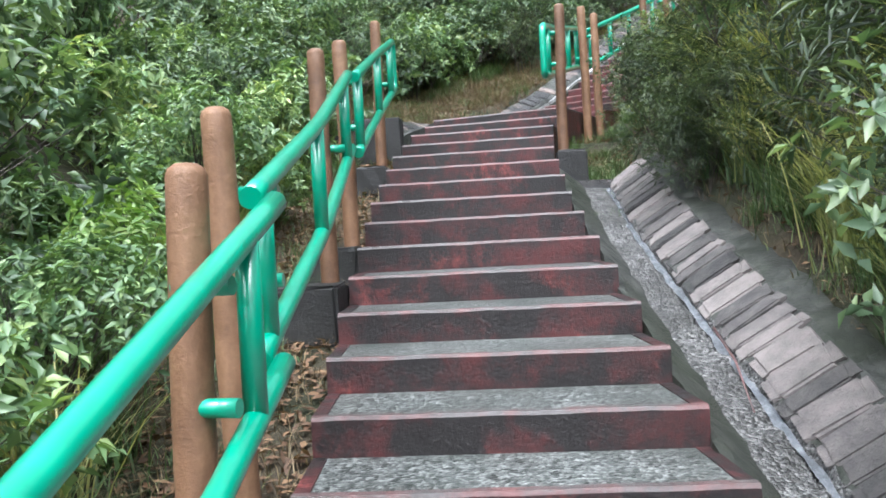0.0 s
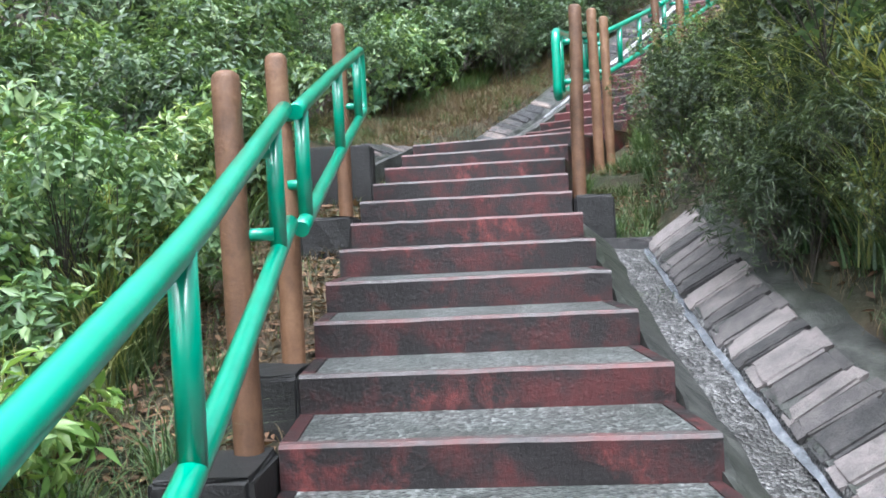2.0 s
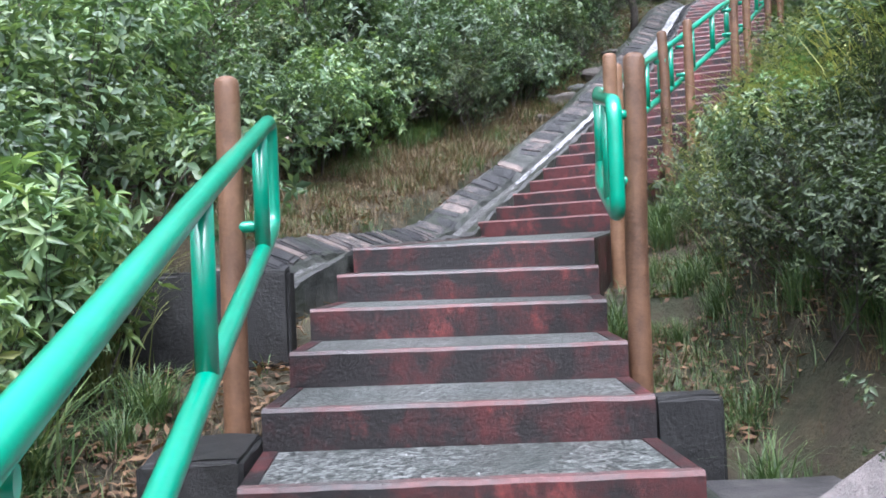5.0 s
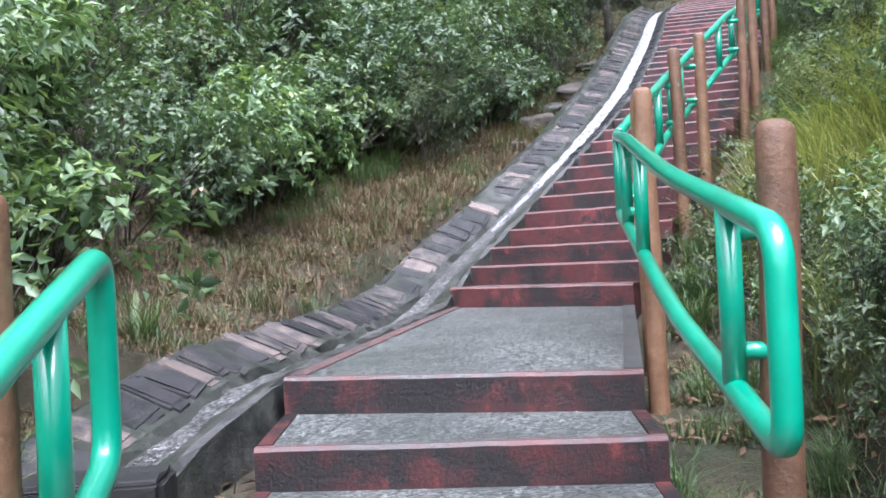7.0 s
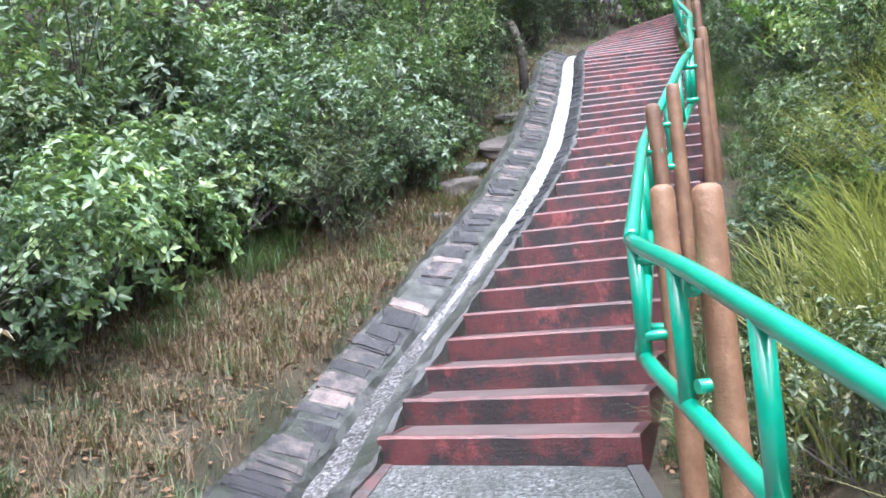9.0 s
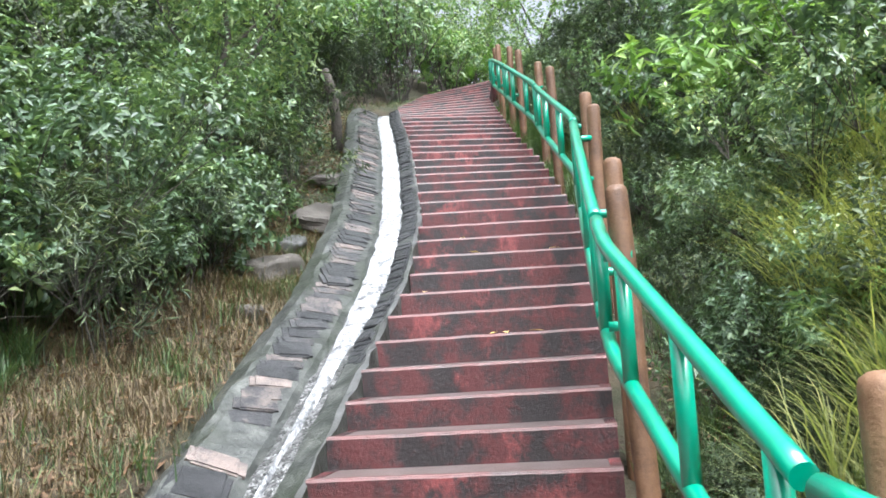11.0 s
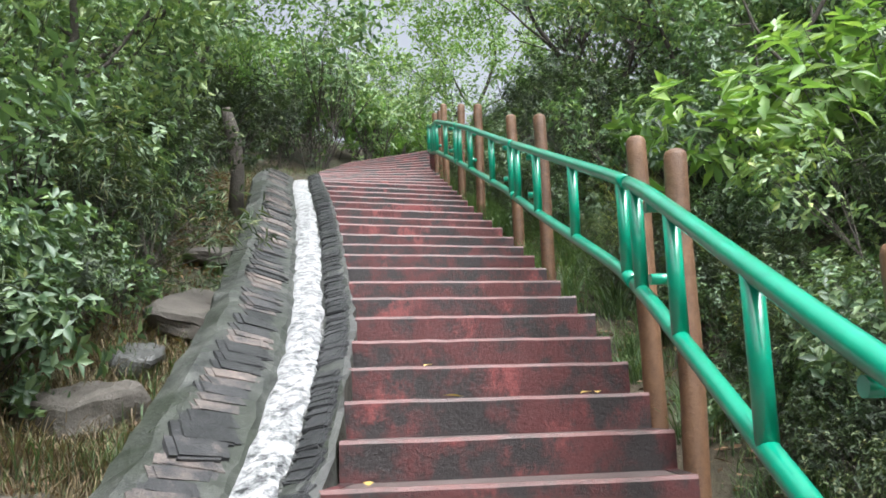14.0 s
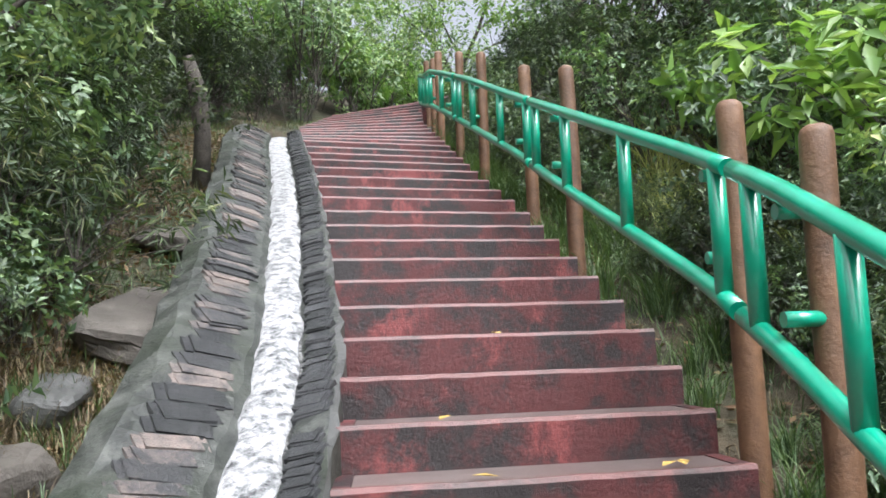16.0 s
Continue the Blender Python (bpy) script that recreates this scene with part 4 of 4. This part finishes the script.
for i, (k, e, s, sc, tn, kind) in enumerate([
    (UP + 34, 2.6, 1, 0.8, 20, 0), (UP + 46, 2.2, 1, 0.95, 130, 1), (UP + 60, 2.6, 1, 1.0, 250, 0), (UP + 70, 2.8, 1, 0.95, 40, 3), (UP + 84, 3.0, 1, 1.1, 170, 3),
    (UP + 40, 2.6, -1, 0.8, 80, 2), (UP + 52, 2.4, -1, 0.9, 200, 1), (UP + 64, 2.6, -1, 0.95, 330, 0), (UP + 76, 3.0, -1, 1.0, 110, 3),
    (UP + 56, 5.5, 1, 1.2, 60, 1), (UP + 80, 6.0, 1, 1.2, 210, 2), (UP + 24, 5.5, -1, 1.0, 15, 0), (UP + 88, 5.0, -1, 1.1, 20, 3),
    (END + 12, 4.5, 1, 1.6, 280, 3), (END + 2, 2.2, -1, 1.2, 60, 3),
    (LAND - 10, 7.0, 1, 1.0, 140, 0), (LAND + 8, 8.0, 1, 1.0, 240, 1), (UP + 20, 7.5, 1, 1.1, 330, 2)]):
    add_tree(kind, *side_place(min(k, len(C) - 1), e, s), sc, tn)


# ---- tall grass clumps ----
def clump_mesh(seed, blades, length, width, mat, curl):
    r = np.random.RandomState(seed)
    a = r.uniform(0, 6.283, blades)
    lean = np.column_stack([np.cos(a), np.sin(a), np.zeros(blades)]) * r.uniform(0.08, 0.85, blades)[:, None]
    base = np.column_stack([r.normal(0, 0.07, blades), r.normal(0, 0.07, blades), np.full(blades, -0.05)])
    v, f = blade_sheet(base, lean, length * r.uniform(0.5, 1.1, blades), width * r.uniform(0.6, 1.2, blades), 4, curl)
    return fast_mesh("grass_clump", v, f, mat), v, f


CLUMPS = {"green": [clump_mesh(i, 110, 0.75, 0.013, BLADE_GREEN, 0.75) for i in range(3)],
          "yellow": [clump_mesh(10 + i, 190, 1.0, 0.010, BLADE_YELLOW, 0.55) for i in range(3)],
          "short": [clump_mesh(20 + i, 36, 0.32, 0.007, BLADE_GREEN, 0.6) for i in range(3)],
          "dry": [clump_mesh(30 + i, 38, 0.34, 0.006, BLADE_DRY, 0.7) for i in range(3)]}
CLUMP_LABEL = {"green": "tall arching green grass clump", "yellow": "tall yellow-green silvergrass clump", "short": "low tuft of green grass", "dry": "low tuft of dry brown grass"}


tall_made = [0]
LOOSE = {k: [[], []] for k in CLUMPS}


def clumps(i_lo, i_hi, side, e_lo, e_hi, count, sorts, s_lo=0.7, s_hi=1.3):
    for _ in range(count):
        x, y = side_place(rnd.randint(i_lo, i_hi), rnd.uniform(e_lo, e_hi), side)
        _, ee, ss, _ = path_frame(x, y)
        if ee[0] < e_lo * 0.85 or np.hypot(*(cam_line - (x, y)).T).min() < 0.9:
            continue
        sort, sc = rnd.choice(sorts), rnd.uniform(s_lo, s_hi)
        me, cv, cf = rnd.choice(CLUMPS[sort])
        m = pose(x, y, float(ground_z(x, y)[0]), 0, 0, rnd.uniform(0, 360)) @ Matrix.Diagonal((sc, sc, sc, 1))
        if sort in ("green", "yellow") and tall_made[0] < 290:
            tall_made[0] += 1
            tagged(part("grass_clump", me, m=m), CLUMP_LABEL[sort], "grass", "grass clumps")
            continue
        mm = np.array(m)
        LOOSE[sort][1].append(cf + sum(len(q) for q in LOOSE[sort][0]))
        LOOSE[sort][0].append(cv @ mm[:3, :3].T + mm[:3, 3])


clumps(I0 + 12, LAND - 8, -1, 1.2, 1.8, 80, ["green", "green", "yellow"], 0.7, 1.15)
clumps(I0 + 24, LAND - 6, 1, 0.9, 2.4, 60, ["green", "green", "yellow"], 0.8, 1.3)
clumps(I0 + 20, LAND - 2, -1, 1.5, 3.2, 80, ["yellow", "green", "yellow"], 0.9, 1.5)
clumps(LAND - 5, UP + 14, -1, 0.35, 1.35, 60, ["short", "green", "dry"], 0.4, 0.75)
clumps(I0 + 12, LAND - 4, -1, 1.12, 2.0, 110, ["short", "green", "green", "yellow"], 0.5, 0.95)
scatter(I0 + 10, LAND - 3, -1, 1.35, 2.1, 34, [9, 10, 9, 6], 0.34, 0.55, 0.5, 1.25)
clumps(UP, END - 20, -1, 0.12, 0.9, 170, ["short", "green", "dry", "short"], 0.45, 0.75)
clumps(UP - 5, UP + 16, -1, 0.95, 1.7, 32, ["yellow", "yellow", "green"], 0.9, 1.3)
clumps(UP - 8, UP + 22, -1, 1.35, 2.6, 85, ["yellow", "yellow", "yellow", "green"], 0.9, 1.35)
clumps(LAND - 2, UP + 26, 1, 1.9, 2.8, 36, ["green"], 0.45, 0.7)
clumps(UP + 10, END - 20, -1, 0.9, 1.8, 50, ["green", "green", "yellow"], 0.6, 0.95)
clumps(I0 + 14, LAND, 1, 0.45, 1.3, 110, ["short", "green", "dry", "dry"], 0.45, 0.75)
clumps(I0 + 14, LAND - 2, -1, 1.05, 1.6, 110, ["green", "short", "dry"], 0.4, 0.8)
clumps(I0 + 40, LAND + 4, -1, 0.12, 0.9, 60, ["short", "short", "dry", "green"], 0.5, 0.8)
clumps(LAND - 2, UP + 30, 1, 0.85, 2.6, 520, ["dry", "dry", "dry", "short"], 0.6, 1.15)
clumps(UP + 24, END - 20, 1, 0.95, 1.9, 110, ["dry", "dry", "short"], 0.4, 0.8)
clumps(LAND - 6, UP + 14, -1, 0.25, 1.4, 120, ["short", "green", "short"], 0.5, 0.9)
clumps(UP + 10, END - 20, -1, 0.25, 1.4, 160, ["short", "green", "short"], 0.5, 0.9)
# the outer side of the bend
for _ in range(420):
    x, y = rnd.uniform(-3.2, 1.2), rnd.uniform(10.6, 16.0)
    _, ee, ss, _ = path_frame(x, y)
    if ss[0] < 0 or ee[0] < 0.80 or ee[0] > 3.2:
        continue
    sort, sc = rnd.choice(["dry", "dry", "short"]), rnd.uniform(0.5, 1.0)
    me, cv, cf = rnd.choice(CLUMPS[sort])
    mm = np.array(pose(x, y, float(ground_z(x, y)[0]), 0, 0, rnd.uniform(0, 360)) @ Matrix.Diagonal((sc, sc, sc, 1)))
    LOOSE[sort][1].append(cf + sum(len(q) for q in LOOSE[sort][0]))
    LOOSE[sort][0].append(cv @ mm[:3, :3].T + mm[:3, 3])
for sort, (vs, fs) in LOOSE.items():
    if vs:
        tagged(part("grass_tufts", fast_mesh("grass_tufts", np.concatenate(vs), np.concatenate(fs), {"green": BLADE_GREEN, "yellow": BLADE_YELLOW, "short": BLADE_GREEN, "dry": BLADE_DRY}[sort])), CLUMP_LABEL[sort].replace("clump", "growing on the banks") + ", growing thickly on the banks" * (sort in ("short", "dry")), "grass", kind="stuff")

grow_shrubs()

# small blades and litter over the ground, each one sheet
r = np.random.RandomState(77)


def ground_scatter(n, i_lo, i_hi, side, e_lo, e_hi):
    i = r.randint(i_lo, i_hi, n)
    e = r.uniform(e_lo, e_hi, n)
    nrm = np.column_stack([-C_DIR[i, 1], C_DIR[i, 0]]) * side
    p = C[i, :2] + nrm * (0.74 + e)[:, None] + r.normal(0, 0.1, (n, 2))
    _, ee, _, _ = path_frame(p[:, 0], p[:, 1])
    p = p[ee > e_lo * 0.8]
    return np.column_stack([p, ground_z(p[:, 0], p[:, 1]) + 0.01])


def bend_scatter(n):
    p = np.column_stack([r.uniform(-3.5, 1.4, n), r.uniform(10.4, 16.2, n)])
    _, ee, ss, _ = path_frame(p[:, 0], p[:, 1])
    p = p[(ss > 0) & (ee > 0.78) & (ee < 3.2)]
    return np.column_stack([p, ground_z(p[:, 0], p[:, 1]) + 0.01])


def blades_object(label, places, length, width, mat):
    n = len(places)
    a = r.uniform(0, 6.283, n)
    lean = np.column_stack([np.cos(a), np.sin(a), np.zeros(n)]) * r.uniform(0.2, 1.1, n)[:, None]
    v, f = blade_sheet(places, lean, length * r.uniform(0.4, 1.2, n), width * r.uniform(0.7, 1.3, n), 2, 0.6)
    tagged(part("grass", fast_mesh("grass", v, f, mat)), label, "grass", kind="stuff")


green_at = np.concatenate([ground_scatter(5000, I0 + 10, LAND, 1, 0.3, 2.5), ground_scatter(3500, I0 + 10, LAND, -1, 1.1, 2.2), ground_scatter(3500, LAND - 2, UP + 40, 1, 0.95, 3.2), ground_scatter(4500, LAND - 4, UP + 60, -1, 0.25, 1.6), ground_scatter(3500, LAND - 6, UP + 14, -1, 0.2, 1.4), ground_scatter(2500, UP + 30, END, 1, 0.95, 2.2)])
dry_at = np.concatenate([bend_scatter(16000), ground_scatter(4500, I0 + 10, LAND - 6, 1, 0.06, 0.8), ground_scatter(3500, I0 + 10, LAND, 1, 0.25, 1.6), ground_scatter(26000, LAND - 2, UP + 34, 1, 0.95, 2.9), ground_scatter(3000, UP + 26, END, 1, 0.95, 2.0), ground_scatter(3000, I0 + 10, LAND, -1, 1.0, 1.8), ground_scatter(5000, LAND - 6, UP + 14, -1, 0.2, 1.5)])
blades_object("short green grass on the banks", green_at, 0.16, 0.006, BLADE_GREEN)
blades_object("dry brown grass on the banks", dry_at, 0.13, 0.005, BLADE_DRY)
lit = np.concatenate([bend_scatter(5000), ground_scatter(4500, I0 + 8, LAND - 4, 1, 0.03, 0.9), ground_scatter(4500, I0 + 8, LAND, 1, 0.05, 2.2), ground_scatter(1800, I0 + 8, LAND, -1, 1.0, 2.0), ground_scatter(9000, LAND, UP + 70, 1, 0.9, 3.0), ground_scatter(3000, LAND, END - 20, -1, 0.2, 1.6), ground_scatter(4000, LAND - 6, UP + 14, -1, 0.15, 1.5)])
n = len(lit)
dirs = unit(np.column_stack([r.normal(size=(n, 2)), r.normal(0, 0.2, n)]))
nrms = unit(np.column_stack([r.normal(0, 0.35, (n, 2)), np.ones(n)]))
v, f = leaf_sheet(lit + np.array([0, 0, 0.022]), dirs, nrms, r.uniform(0.04, 0.10, n), r.uniform(0.02, 0.04, n), 0.2, -0.05)
tagged(part("leaf_litter", fast_mesh("leaf_litter", v, f, DEAD_LEAF)), "brown fallen leaves lying on the banks", "leaf litter", kind="stuff")


# ---- loose stones, stump and fallen leaves ----
def flat_slab(name, at, size, turn, tilt, label, seed, mat):
    """A rough flat rock: a block with rounded edges, broken corners and an uneven face."""
    bm = bmesh.new()
    bmesh.ops.create_cube(bm, size=2)
    bmesh.ops.subdivide_edges(bm, edges=bm.edges[:], cuts=6, use_grid_fill=True)
    for q in bm.verts:
        c = q.co
        c /= (abs(c.x) ** 7 + abs(c.y) ** 7 + abs(c.z) ** 7) ** (1 / 7)
        shift = Vector((seed * 3.1, 0, 0))
        c.x *= 1 + 0.16 * noise.noise(c * 0.9 + shift)
        c.y *= 1 + 0.22 * noise.noise(c * 1.0 + shift * 2)
        c.z *= 1 + 0.22 * noise.noise(c * 1.6 + shift * 3)
        q.co = Vector((c.x * size[0], c.y * size[1], c.z * size[2])) * 0.5 + Vector((0, 0, 0.012 * noise.noise(c * 4 + shift)))
    me = bpy.data.meshes.new(name)
    bm.to_mesh(me)
    bm.free()
    me.materials.append(mat)
    at = (at[0], at[1], float(ground_z(at[0], at[1])[0]) + at[2])
    ob = part(name, me, m=pose(*at, tilt[0], tilt[1], turn))
    return tagged(ob, label, "rock")


flat_slab("stone_slab", (3.62, 19.50, 0.06), (1.05, 0.48, 0.18), 52, (14, -14), "flat brown stone slab lying beside the drain", 1, BROWN_ROCK)
flat_slab("stone_slab", (4.20, 20.68, 0.10), (0.62, 0.45, 0.12), 40, (8, -12), "small flat stone slab lying beside the drain", 2, BROWN_ROCK)
flat_slab("rock", (2.60, 18.28, 0.05), (0.58, 0.42, 0.22), 30, (5, -10), "rough brown rock in the grass bank", 3, BROWN_ROCK)
flat_slab("rock", (3.02, 18.85, 0.05), (0.42, 0.24, 0.14), 60, (8, -14), "pale flat rock lying in the leaf litter", 5, GREY_CONCRETE)
flat_slab("rock", (2.20, 17.5, 0.0), (0.30, 0.22, 0.14), 70, (5, -8), "rough brown rock in the grass bank", 4, BROWN_ROCK)

sx, sy = 4.95, 22.4
sz = float(ground_z(sx, sy)[0])
v, f = tube([(sx, sy, sz - 0.2), (sx + 0.03, sy, sz + 0.5), (sx - 0.02, sy + 0.02, sz + 0.95), (sx - 0.10, sy + 0.03, sz + 1.25)], [0.09, 0.075, 0.085, 0.05], 10)
tagged(part("tree_stump", mesh_from("tree_stump", v, f, BARK, True)), "broken dark tree stump standing by the drain", "stump")


def fallen_leaf(k, frac, ahead, mat, label, turn):
    l0, r0, l1 = lerp_table(UP_L, k), lerp_table(UP_R, k), lerp_table(UP_L, k + 1)
    p = l0.lerp(r0, frac) + (l1 - l0) * ahead
    base, d = np.array([[0.0, 0, 0]]), np.array([[1.0, 0, 0.05]])
    v, f = leaf_sheet(base, d, np.array([[0, 0, 1.0]]), np.array([0.10]), np.array([0.045]), 0.2, -0.05)
    ob = part("fallen_leaf", fast_mesh("fallen_leaf", v, f, mat), m=pose(p.x, p.y, up_z(k) + 0.002, 0, 0, turn))
    tagged(ob, label, "leaf", "leaves on the steps")


for k, frac, ahead, turn in ((9, 0.50, 0.12, 20), (9, 0.58, 0.10, 70), (9, 0.74, 0.12, 130), (14, 0.26, 0.1, 30), (13, 0.38, 0.1, 160), (13, 0.77, 0.1, 10), (13, 0.83, 0.1, 50), (16, 0.5, 0.12, 80), (11, 0.12, 0.1, 60)):
    fallen_leaf(k, frac, ahead, FALLEN_YELLOW, "yellowed leaf fallen on a red step", turn)

# a pale cut stem in the lower drain
a, c = lerp_table(LOW_R, 3.6), lerp_table(LOW_R, 2.0)
v, f = tube([(a.x + 0.46, a.y, low_z(3.6) - 0.30), ((a.x + c.x) / 2 + 0.43, (a.y + c.y) / 2, low_z(2.8) - 0.29), (c.x + 0.36, c.y, low_z(2.0) - 0.32)], [0.007, 0.006, 0.004], 6)
tagged(part("straw", mesh_from("straw", v, f, NOSING_NEW, True)), "pale dry straw lying in the drain", "straw")


# a sprig of pale withered leaves standing out of the shrubs at the bend
sprig_at = Vector((-1.0, 13.36, 4.42))
foot = Vector((-1.25, 13.6, float(ground_z(-1.25, 13.6)[0]) - 0.05))
sprig = tagged(new("withered_sprig"), "thin stem with pale pinkish withered leaves above the grass bank", "plant")
sprig.location = foot
tip = sprig_at - foot
v, f = tube([(0, 0, 0), tip * 0.55 + Vector((-0.05, 0.03, 0.08)), tip], [0.008, 0.006, 0.003], 6)
part("stem", mesh_from("stem", v, f, BARK, True), sprig)
WITHERED = leafy("withered_leaf", [(0.0, (0.42, 0.30, 0.26)), (1.0, (0.62, 0.52, 0.46))], 0.7, 0.15)
for turn, dip in ((10, -0.5), (120, -0.3), (200, -0.7), (290, -0.2)):
    c, w = math.cos(radians(turn)), math.sin(radians(turn))
    v, f = leaf_sheet(np.array([tuple(tip)]), unit(np.array([[c, w, dip]])), np.array([[-dip * c, -dip * w, 1.0]]), np.array([0.10]), np.array([0.045]), 0.25, 0.2)
    part("leaf", fast_mesh("leaf", v, f, WITHERED), sprig)
